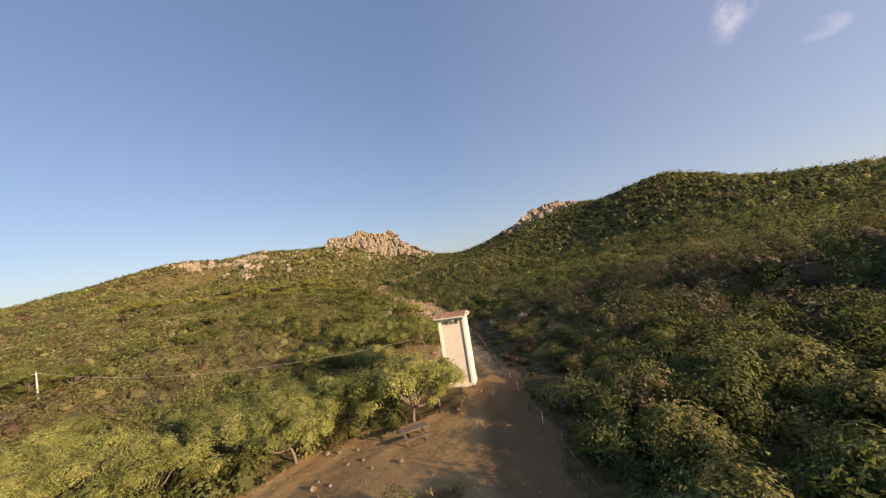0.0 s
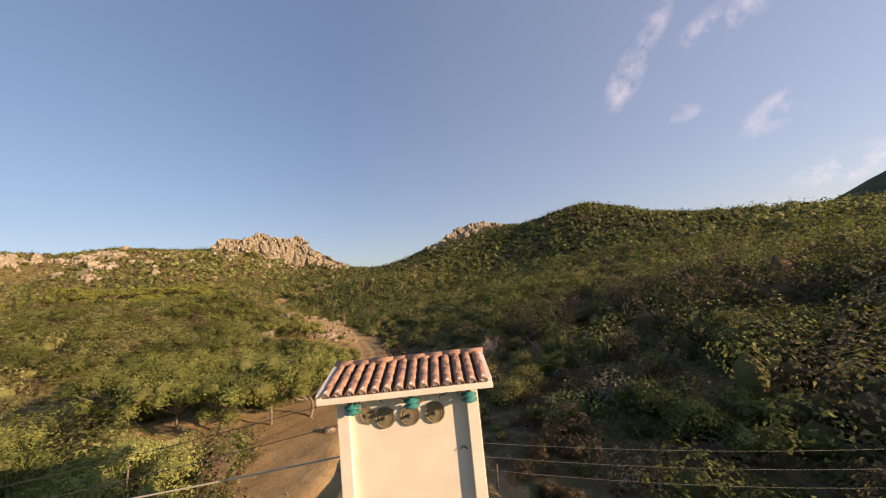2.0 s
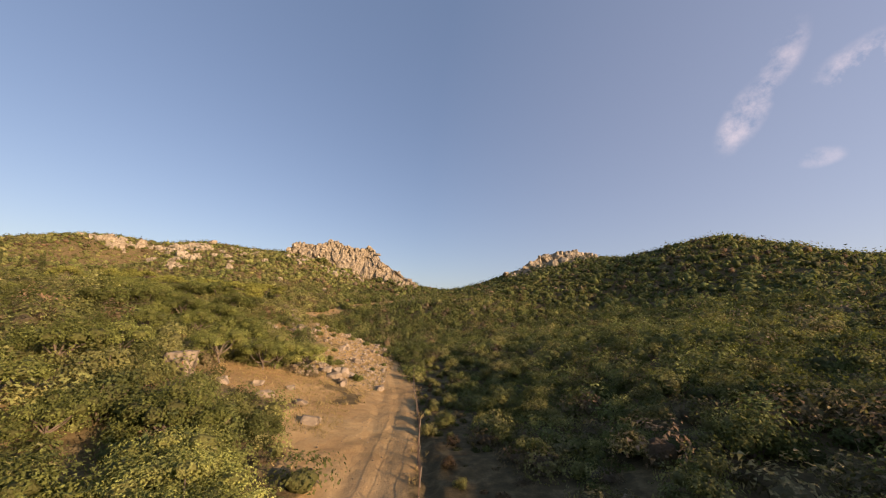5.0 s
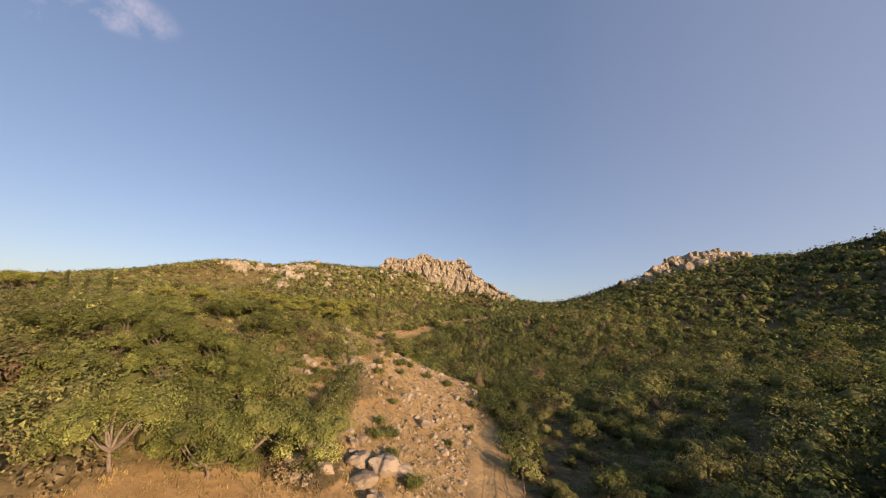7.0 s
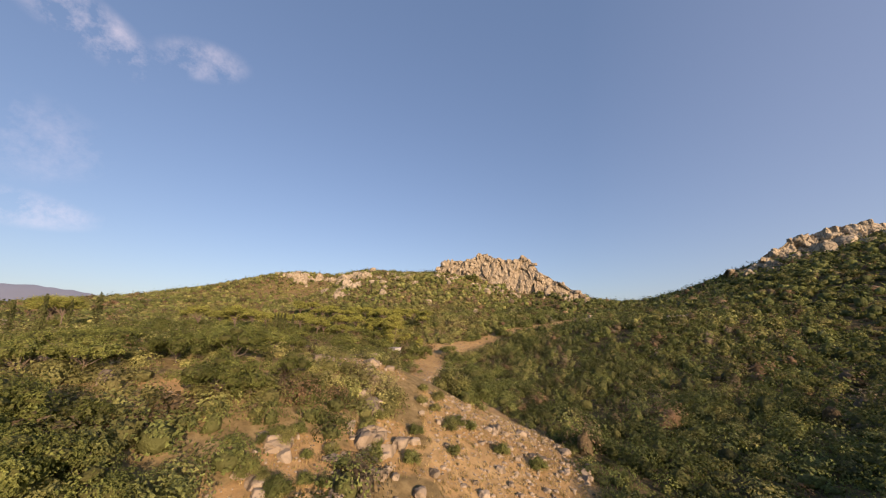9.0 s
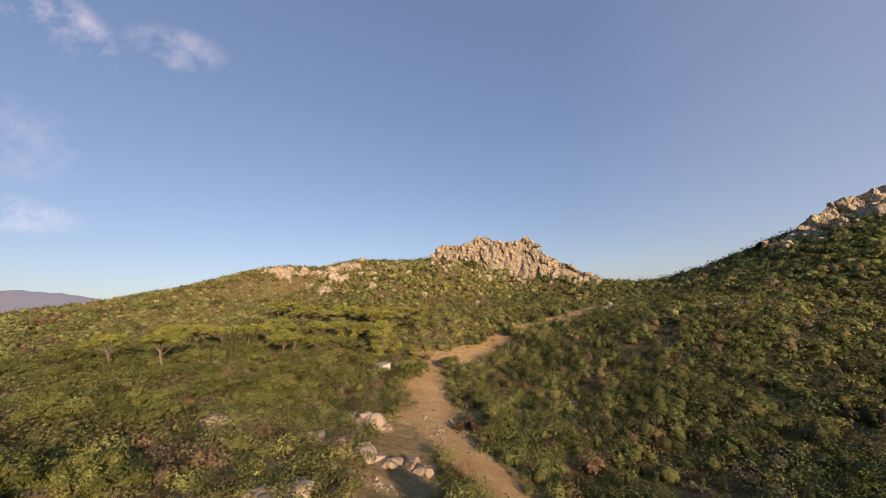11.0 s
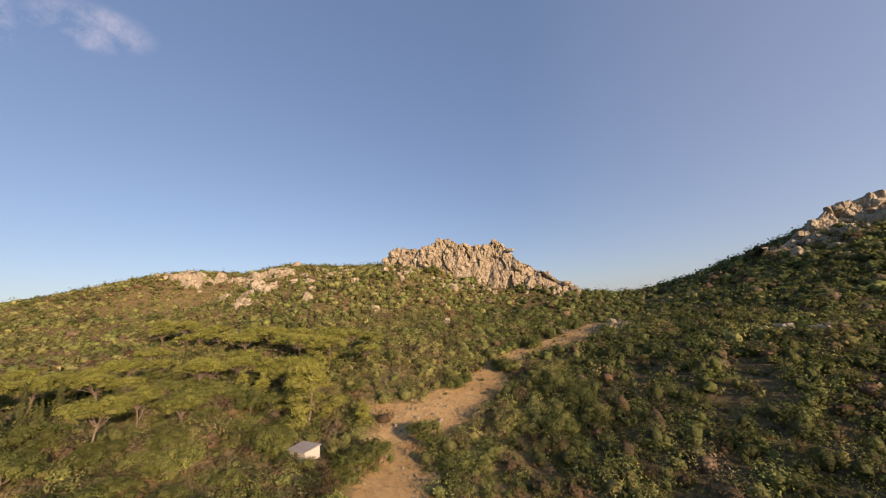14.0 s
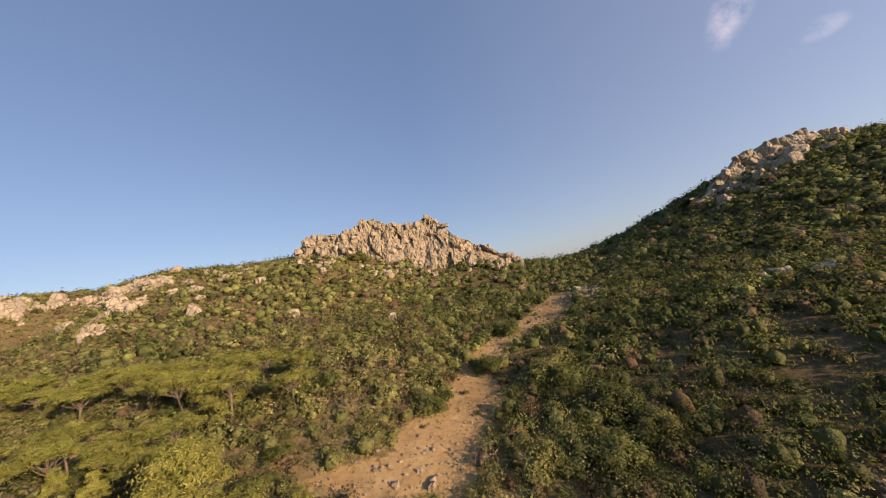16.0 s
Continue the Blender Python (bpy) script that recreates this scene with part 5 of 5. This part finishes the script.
def tufts(name, label, seed, count, box, tall, mask, tint):
    """Dry grass: bundles of upright blades."""
    rng_ = np.random.default_rng(seed)
    x, y = rng_.uniform(box[0], box[1], count), rng_.uniform(box[2], box[3], count)
    keep = mask(x, y) > rng_.uniform(0, 1, count)
    x, y = x[keep], y[keep]
    k, n = len(x), 7
    base = np.stack([x, y, floor_at(x, y) - 0.03], -1)[:, None] + rng_.normal(0, 0.10, (k, n, 3)) * np.array([1, 1, 0])
    lean = rng_.normal(0, 0.45, (k, n, 3)) * np.array([1, 1, 0]) + np.array([0, 0, 1])
    tip = base + unit(lean) * tall * rng_.uniform(0.5, 1.3, (k, n, 1))
    side = unit(rng_.normal(size=(k, n, 3)) * np.array([1, 1, 0])) * tall * 0.10
    v = np.stack([base - side, base + side, tip], 2).reshape(-1, 3)
    t = np.repeat(np.clip(rng_.normal(tint, 0.2, k), 0, 1), n * 3)
    return tagged(new(name, mesh_of(name, v, [np.arange(len(v)).reshape(-1, 3)], [STRAW], {"tint": t})), label, "grass", kind="stuff")


tufts("dry_grass", "dry straw grass tufts round the clearings", 81, 9000, (-20, 5, 6, 130), 0.34, lambda x, y: smooth(0.05, 0.35, bareness(x, y)) * (1 - smooth(0.55, 0.85, bareness(x, y))), 0.45)
tufts("dry_grass", "golden dry grass covering the clearing", 83, 3200, (-18, -2.5, 82, 99), 0.2, lambda x, y: 0.85 * bareness(x, y), 0.4)
tufts("dry_grass", "dry grass tufts and weeds on the stony mound", 84, 9000, (-26, -2, 99, 140), 0.26, lambda x, y: 0.6 * bareness(x, y), 0.5)
tufts("dry_grass", "dry grass and weeds on the upper bare ground", 85, 9000, (-62, -2, 160, 275), 0.3, lambda x, y: 0.5 * bareness(x, y), 0.55)
tufts("dry_grass", "dry grass tufts beside the upper track", 82, 7000, (-60, -5, 130, 265), 0.4, lambda x, y: smooth(0.05, 0.35, bareness(x, y)) * (1 - smooth(0.55, 0.85, bareness(x, y))), 0.5)

# ---- the transformer tower ----
PLASTER = plain("cream_plaster", (0.71, 0.66, 0.54), 0.9, 1.3, 0.16, 0.25)
PLASTER_EDGE = plain("cream_plaster_trim", (0.76, 0.71, 0.58), 0.9, 1.6, 0.2, 0.3)
TERRACOTTA = plain("terracotta", (0.47, 0.275, 0.19), 0.9, 4.0, 0.45, 0.5)
OLD_CLAY = plain("dirty_clay", (0.20, 0.115, 0.080), 0.95, 4.0, 0.5, 0.5)
DARK_METAL = plain("dark_metal", (0.10, 0.095, 0.085), 0.6, 9.0, 0.3, 0.3, 0.3)
CERAMIC = plain("olive_brown_ceramic", (0.235, 0.195, 0.115), 0.6, 9.0, 0.4, 0.3)
GREEN_GLASS = plain("green_glass", (0.03, 0.21, 0.19), 0.15, 9.0, 0.3, 0.1, 0.0, 0.6)
GREEN_PAINT = plain("green_spray_paint", (0.16, 0.33, 0.17), 0.8, 5.0, 0.4, 0.1)
CABLE = plain("pale_cable", (0.52, 0.47, 0.36), 0.7, 3.0, 0.2, 0.1)
WIRE = plain("grey_wire", (0.10, 0.095, 0.085), 0.6, 3.0, 0.2, 0.1, 0.3)
GREY_WOOD = plain("weathered_wood", (0.20, 0.165, 0.125), 0.9, 4.0, 0.45, 0.6)
CONCRETE = plain("pale_concrete", (0.55, 0.51, 0.45), 0.9, 3.0, 0.3, 0.4)
RUST = plain("rusty_iron", (0.20, 0.105, 0.06), 0.8, 8.0, 0.4, 0.4)
LIMEWASH = plain("limewashed_wall", (0.42, 0.40, 0.36), 0.9, 1.5, 0.22, 0.3)
CEMENT_ROOF = plain("cement_roof", (0.34, 0.32, 0.30), 0.9, 2.0, 0.3, 0.5)


def from_bm(name, bm, mat):
    me = bpy.data.meshes.new(name)
    bm.to_mesh(me)
    bm.free()
    me.materials.append(mat)
    return me


def box_bm(lo, hi, bevel=0.0, bm=None):
    bm = bm or bmesh.new()
    made = bmesh.ops.create_cube(bm, size=1.0)["verts"]
    for v in made:
        v.co = Vector([l + (c + 0.5) * (h - l) for c, l, h in zip(v.co, lo, hi)])
    if bevel:
        edges = list({e for v in made for e in v.link_edges})
        bmesh.ops.bevel(bm, geom=edges, offset=bevel, segments=2, profile=0.6, affect="EDGES")
    return bm


def box(name, lo, hi, mat, parent, label="", bevel=0.0, m=None):
    return part(name, from_bm(name, box_bm(lo, hi, bevel), mat), parent, label, m)


def disc_bm(radius, depth, segments=20, hub=0.0):
    """A disc on the xz plane, facing -y, with a raised rim and hub."""
    bm = bmesh.new()
    prof = [(0, -depth * 1.3 if hub else -depth), (hub, -depth * 1.3), (hub * 1.05, -depth * 0.7), (radius * 0.8, -depth * 0.6), (radius * 0.84, -depth), (radius, -depth), (radius, 0)]
    prof = [p for i, p in enumerate(prof) if i == 0 or p[0] > 1e-6]
    rings = []
    for r, y in prof:
        if r < 1e-6:
            rings.append([bm.verts.new((0, y, 0))])
        else:
            rings.append([bm.verts.new((r * math.cos(k * 2 * math.pi / segments), y, r * math.sin(k * 2 * math.pi / segments))) for k in range(segments)])
    for a, b in zip(rings[:-1], rings[1:]):
        for k in range(segments):
            q = [a[k % len(a)], a[(k + 1) % len(a)], b[(k + 1) % segments], b[k]]
            bm.faces.new(list(dict.fromkeys(q)))
    bmesh.ops.recalc_face_normals(bm, faces=bm.faces)
    return bm


def lathe(profile, segments=14):
    """A turned body round z from (radius, z) pairs."""
    v, q = [], []
    a = np.linspace(0, 2 * math.pi, segments, endpoint=False)
    for r, z in profile:
        v.append(np.stack([r * np.cos(a), r * np.sin(a), np.full(segments, z)], -1))
    for i in range(len(profile) - 1):
        k, k2 = np.arange(segments), (np.arange(segments) + 1) % segments
        q.append(np.stack([i * segments + k, i * segments + k2, (i + 1) * segments + k2, (i + 1) * segments + k], -1))
    return np.concatenate(v), np.concatenate(q)


def barrel_tile(length, r0, r1, thick, segs=6):
    """A half-round roof tile along y, wider at the lower end (y = 0)."""
    a = np.linspace(0, math.pi, segs + 1)
    rows = []
    for y, r in ((0, r0), (length, r1)):
        for rr in (r, r - thick):
            rows.append(np.stack([rr * np.cos(a), np.full(segs + 1, y), rr * np.sin(a) * 0.85], -1))
    v = np.concatenate(rows)
    n = segs + 1
    k = np.arange(segs)
    q = [np.stack([k, k + 1, 2 * n + k + 1, 2 * n + k], -1), np.stack([n + k + 1, n + k, 3 * n + k, 3 * n + k + 1], -1),
         np.stack([k + 1, k, n + k, n + k + 1], -1), np.stack([2 * n + k, 2 * n + k + 1, 3 * n + k + 1, 3 * n + k], -1),
         np.array([[0, 2 * n, 3 * n, n], [segs, n + segs, 3 * n + segs, 2 * n + segs]])]
    return v, np.concatenate(q)


TX, TY, TFOOT, TTOP = 0.19, 31.43, -1.8, 4.05
HALF, DEEP = 1.18, 0.88
tower = thing("transformer_tower", TX, TY, TFOOT, "tall cream plastered transformer tower with a terracotta tiled roof", "tower", turn=-13)
H = TTOP - TFOOT
box("wall", (-HALF + 0.04, -DEEP + 0.11, -0.4), (HALF - 0.04, DEEP - 0.02, H), PLASTER, tower, "cream plastered wall with faint stains")
for sx in (-1, 1):
    for sy in (-1, 1):
        box("pilaster", (min(sx * HALF, sx * (HALF - 0.2)), min(sy * DEEP, sy * (DEEP - 0.2)), -0.4), (max(sx * HALF, sx * (HALF - 0.2)), max(sy * DEEP, sy * (DEEP - 0.2)), H - 0.004), PLASTER_EDGE, tower, "pale corner pilaster", 0.012)
box("plinth", (-HALF - 0.03, -DEEP - 0.03, -0.4), (HALF + 0.03, DEEP + 0.03, 0.22), PLASTER_EDGE, tower, "rough plaster plinth", 0.02)
box("eave_slab", (-HALF - 0.24, -DEEP - 0.26, H), (HALF + 0.24, DEEP + 0.26, H + 0.095), PLASTER_EDGE, tower, "cream concrete eave slab", 0.015)
RISE, RUN = 0.23, DEEP + 0.22
roof_bm = bmesh.new()
prof = [(-RUN, 0.0), (0, RISE), (RUN, 0.0)]
ends = [[roof_bm.verts.new((sx * (HALF + 0.2), y, H + 0.096 + z)) for y, z in prof] for sx in (-1, 1)]
for f in ([ends[0][0], ends[0][1], ends[1][1], ends[1][0]], [ends[0][1], ends[0][2], ends[1][2], ends[1][1]], ends[0], ends[1][::-1], [ends[0][2], ends[0][0], ends[1][0], ends[1][2]]):
    roof_bm.faces.new(f)
bmesh.ops.recalc_face_normals(roof_bm, faces=roof_bm.faces)
roof = part("roof", from_bm("roof", roof_bm, OLD_CLAY), tower, "low gabled roof of terracotta barrel tiles")
tile_v, tile_q = barrel_tile(0.40, 0.080, 0.066, 0.014)
TILE = mesh_of("roof_tile", tile_v, [tile_q], [TERRACOTTA], flat=False)
ridge_v, ridge_q = barrel_tile(0.42, 0.105, 0.09, 0.018)
RIDGE_TILE = mesh_of("ridge_tile", ridge_v, [ridge_q], [TERRACOTTA], flat=False)
PLUG = mesh_of("mortar_plug", *(lambda p: (p[0], [p[1]]))(tube([(0, 0.025, 0.022), (0, 0.03, 0.022), (0, 0.09, 0.022)], [0.001, 0.047, 0.05], 8)), [PLASTER_EDGE])
trng = np.random.default_rng(5)
slope = math.degrees(math.atan2(RISE, RUN))
cols = 14
for side in (0, 180):
    for c in range(cols):
        for r in range(4):
            x = (c - (cols - 1) / 2) * (2 * (HALF + 0.2) / cols)
            y0 = -RUN - 0.03 + r * 0.26
            z0 = H + 0.110 + (y0 + RUN) * RISE / RUN + 0.012
            m = pose(0, 0, 0, 0, 0, side) @ Matrix.Translation((x, y0, z0)) @ pose(0, 0, 0, slope + 1.5 + trng.normal(0, 0.6), 0, trng.normal(0, 1.2))
            part("roof_tile", TILE, roof, m=m)
            if r == 0 and side == 0:
                part("mortar_plug", PLUG, roof, m=m)
for sx in (-1, 1):
    for sy in (-1, 1):
        vx = sx * (HALF + 0.2)
        m = Matrix.Translation((vx, sy * RUN / 2, H + 0.115 + RISE / 2)) @ pose(0, 0, 0, -sy * slope, 0, 0)
        box("verge_strip", (-0.05, -RUN / 2 - 0.02, -0.03), (0.035, RUN / 2 + 0.02, 0.045), PLASTER_EDGE, roof, "pale mortar verge", 0.012, m)
for k in range(8):
    x = -HALF - 0.22 + k * 0.345
    m = Matrix.Translation((x, 0, H + 0.11 + RISE + 0.02 + trng.normal(0, 0.006))) @ pose(0, 0, 0, 0, 0, -90 + trng.normal(0, 2))
    part("ridge_tile", RIDGE_TILE, roof, m=m)
FRONT = -DEEP + 0.11
for i, dx in enumerate((-0.70, -0.41, 0.01, 0.43)):
    ring = part("wall_bushing", from_bm("wall_bushing", disc_bm(0.172 if i else 0.13, 0.035, 24, 0.03), CERAMIC), tower, "round dark ceramic wall bushing", Matrix.Translation((dx, FRONT - 0.001, H - (0.40 if i else 0.33))))
    for r_ in (0.115,) if i else ():
        v, q = lathe([(r_ - 0.010, 0.0), (r_ - 0.008, 0.003), (r_ + 0.008, 0.003), (r_ + 0.010, 0.0)], 24)
        part("groove_ring", mesh_of("groove_ring", v, [q], [CERAMIC], flat=False), ring, m=pose(0, -0.026, 0, 90, 0, 0))
    if i:
        v, q = lathe([(0.0, 0.0), (0.022, 0.0), (0.022, 0.10), (0.012, 0.12), (0.0, 0.12)], 10)
        part("bolt", mesh_of("bolt", v, [q], [DARK_METAL]), ring, m=pose(0, -0.03, 0, 90, 0, 0))
INS = [(0.0, 0.0), (0.03, 0.0), (0.03, 0.02), (0.105, 0.03), (0.11, 0.05), (0.045, 0.07), (0.045, 0.085), (0.105, 0.095), (0.11, 0.115), (0.035, 0.14), (0.02, 0.19), (0.0, 0.19)]
ins_v, ins_q = lathe(INS, 14)
INSULATOR = mesh_of("insulator", ins_v, [ins_q], [GREEN_GLASS], flat=False)
HANGERS = [(-0.88, -DEEP - 0.12, H - 0.20), (0.08, -DEEP - 0.12, H - 0.20), (1.02, -DEEP - 0.12, H - 0.20)]
for x, y, z in HANGERS:
    ins = part("insulator", INSULATOR, tower, "green glass insulator hung under the eave", Matrix.Translation((x, y, z - 0.035)) @ Matrix.Scale(1.2, 4))
    v, q = limb(trng, (0, 0, 0.18), (0.0, 0.0, 0.215), 0.012, 0.012, 3, 0.0)
    part("hook", mesh_of("hook", v, [q], [DARK_METAL]), ins)
for i in range(9):
    a = np.array([trng.uniform(-1.1, 1.1), -DEEP - 0.05, H - 0.02])
    b = a + np.array([trng.uniform(-0.4, 0.4), trng.uniform(-0.12, 0.12), trng.uniform(-0.16, 0.02)])
    v, q = limb(trng, a, b, 0.008, 0.008, 6, 0.25)
    part("wire_end", mesh_of("wire_end", v, [q], [DARK_METAL]), tower, "loose bent wire end under the eave")
v, q = limb(trng, (0.92, FRONT - 0.005, H - 1.05), (0.80, FRONT - 0.05, H - 1.03), 0.014, 0.010, 5, 0.15)
part("cable_hook", mesh_of("cable_hook", v, [q], [DARK_METAL]), tower, "small dark cable hook")
for i, (x, z, w, h) in enumerate([(0.05, 1.62, 0.12, 0.20), (0.06, 1.74, 0.05, 0.08), (-0.18, 1.45, 0.20, 0.035), (0.14, 1.47, 0.16, 0.04), (0.30, 1.45, 0.10, 0.035), (-0.3, 1.28, 0.22, 0.03), (0.0, 1.25, 0.14, 0.03)]):
    box("paint_mark", (x - w / 2, FRONT - 0.004, z - h / 2 - 0.2), (x + w / 2, FRONT + 0.01, z + h / 2 - 0.2), GREEN_PAINT, tower, "faded green spray paint mark")


def hung_wire(name, a, b, sag, r, mat, label, n=22):
    """A wire that hangs between two points."""
    s = np.linspace(0, 1, n)[:, None]
    p = np.array(a) + (np.array(b) - np.array(a)) * s
    p[:, 2] -= (4 * s * (1 - s))[:, 0] * sag
    o = p[0].copy()
    v, q = tube(p - o, np.full(n, r), 6)
    ob = new(name, mesh_of(name, v, [q], [mat], flat=False))
    ob.location = o
    return tagged(ob, label, "cable", "power cables at the tower")


def utility_pole(x, y, tall, mat, label, r=0.13):
    g = float(floor_at(x, y))
    pole = thing("utility_pole", x, y, g, label, "pole")
    v, q = lathe([(0.0, -0.4), (r, -0.4), (r * 0.7, tall), (0.0, tall)], 10)
    part("pole", mesh_of("pole", v, [q], [mat], flat=False), pole)
    box("crossarm", (-0.55, -0.05, tall - 0.35), (0.55, 0.05, tall - 0.25), mat, pole)
    return g + tall - 0.2


far_top = utility_pole(-57, 48.5, 4.2, CONCRETE, "pale concrete pole among dark trees on the flat")
east_top = utility_pole(27, 26.5, 1.7, GREY_WOOD, "weathered wooden pole on the eastern slope")
hung_wire("power_cable", (TX - 1.2, 31.9, 2.7), (-57, 48.5, far_top), 1.9, 0.018, CABLE, "pale insulated cable hanging from the tower")
for i, dx in enumerate((-0.41, 0.01, 0.43)):
    start = pose(TX, TY, TFOOT, 0, 0, -13) @ Vector((1.13, 0.5 * dx, H - 1.55 - 0.8 * dx))
    hung_wire("power_wire", start[:], (27 + 0.4 * i - 0.4, 26.5, east_top - 0.45 * i), 0.9 + 0.12 * i, 0.004, WIRE, "thin bare wire hanging from the tower")

for i, z in enumerate((3.35, 3.65)):
    hung_wire("power_wire", (TX - 1.17, TY + 0.3 + 0.5 * i, z), (-57, 48.5 + 0.4 * i, far_top + 0.3), 2.6, 0.007, WIRE, "thin dark wire hanging from the tower")

# ---- picnic table under the trees ----
table = thing("picnic_table", -3.3, 22.1, float(floor_at(-3.3, 22.1)), "weathered grey wooden picnic table with benches under a tree", "table", turn=22)
for k in range(4):
    box("board", (-0.9, -0.36 + k * 0.18 + 0.006, 0.70), (0.9, -0.36 + (k + 1) * 0.18 - 0.006, 0.74), GREY_WOOD, table, bevel=0.006)
for s in (-1, 1):
    for k in range(2):
        box("bench_board", (-0.9, s * 0.72 - 0.15 + k * 0.15 + 0.005, 0.42), (0.9, s * 0.72 + k * 0.15 - 0.005, 0.455), GREY_WOOD, table, bevel=0.006)
for sx in (-0.62, 0.62):
    for s in (-1, 1):
        v, q = tube([(sx, s * 0.66, -0.05), (sx, s * 0.22, 0.70)], [0.05, 0.05], 4)
        part("leg", mesh_of("leg", v, [q], [GREY_WOOD]), table)
    box("crossbar", (sx - 0.035, -0.82, 0.34), (sx + 0.035, 0.82, 0.419), GREY_WOOD, table)

# ---- fence along the east side of the track ----
FENCE = [(4.3, 8), (4.25, 14), (4.05, 31), (3.9, 49), (3.3, 70), (3.1, 86), (1.9, 105), (1.4, 118)]
fl = np.array(FENCE, float)
frun = np.r_[0, np.cumsum(np.hypot(np.diff(fl[:, 0]), np.diff(fl[:, 1])))]
fx0, fy0 = 3.6, 60.0
fz0 = float(floor_at(fx0, fy0))
fence = thing("wire_fence", fx0, fy0, fz0, "old wire fence with thin wooden posts along the track", "fence")
tops = []
frng = np.random.default_rng(9)
for d in np.arange(0, frun[-1] + 0.1, 3.0):
    x, y = float(np.interp(d, frun, fl[:, 0])), float(np.interp(d, frun, fl[:, 1]))
    x += frng.normal(0, 0.06)
    g = float(floor_at(x, y))
    lean = frng.normal(0, 0.06, 2)
    h = frng.uniform(0.85, 1.15)
    v, q = tube([(x - fx0, y - fy0, g - fz0 - 0.2), (x - fx0 + lean[0] * 0.5, y - fy0 + lean[1] * 0.5, g - fz0 + h * 0.5), (x - fx0 + lean[0], y - fy0 + lean[1], g - fz0 + h)], [0.05, 0.045, 0.035], 6)
    part("post", mesh_of("post", v, [q], [GREY_WOOD], flat=False), fence)
    tops.append((x - fx0, y - fy0, g - fz0))
for hgt in (0.35, 0.68, 1.0):
    v, q = tube([(x, y, z + hgt) for x, y, z in tops], np.full(len(tops), 0.012), 5)
    part("fence_wire", mesh_of("fence_wire", v, [q], [RUST], flat=False), fence, "rusty fence wire")

# ---- the small hut by the upper track ----
hx, hy = -58.8, 190.0
hut = thing("hut", hx, hy, float(floor_at(hx, hy)) - 0.35, "small whitewashed hut with a grey flat roof among trees", "hut", turn=-14)
box("wall", (-1.55, -1.2, -0.5), (1.55, 1.2, 1.45), LIMEWASH, hut, "whitewashed plaster wall", 0.02)
box("roof", (-1.75, -1.4, 1.45), (1.75, 1.4, 1.56), CEMENT_ROOF, hut, "grey cement roof slab", 0.02, pose(0, 0, 0, 4, 0, 0))
box("door", (-0.4, -1.23, -0.05), (0.3, -1.195, 1.3), GREY_WOOD, hut, "grey wooden door")
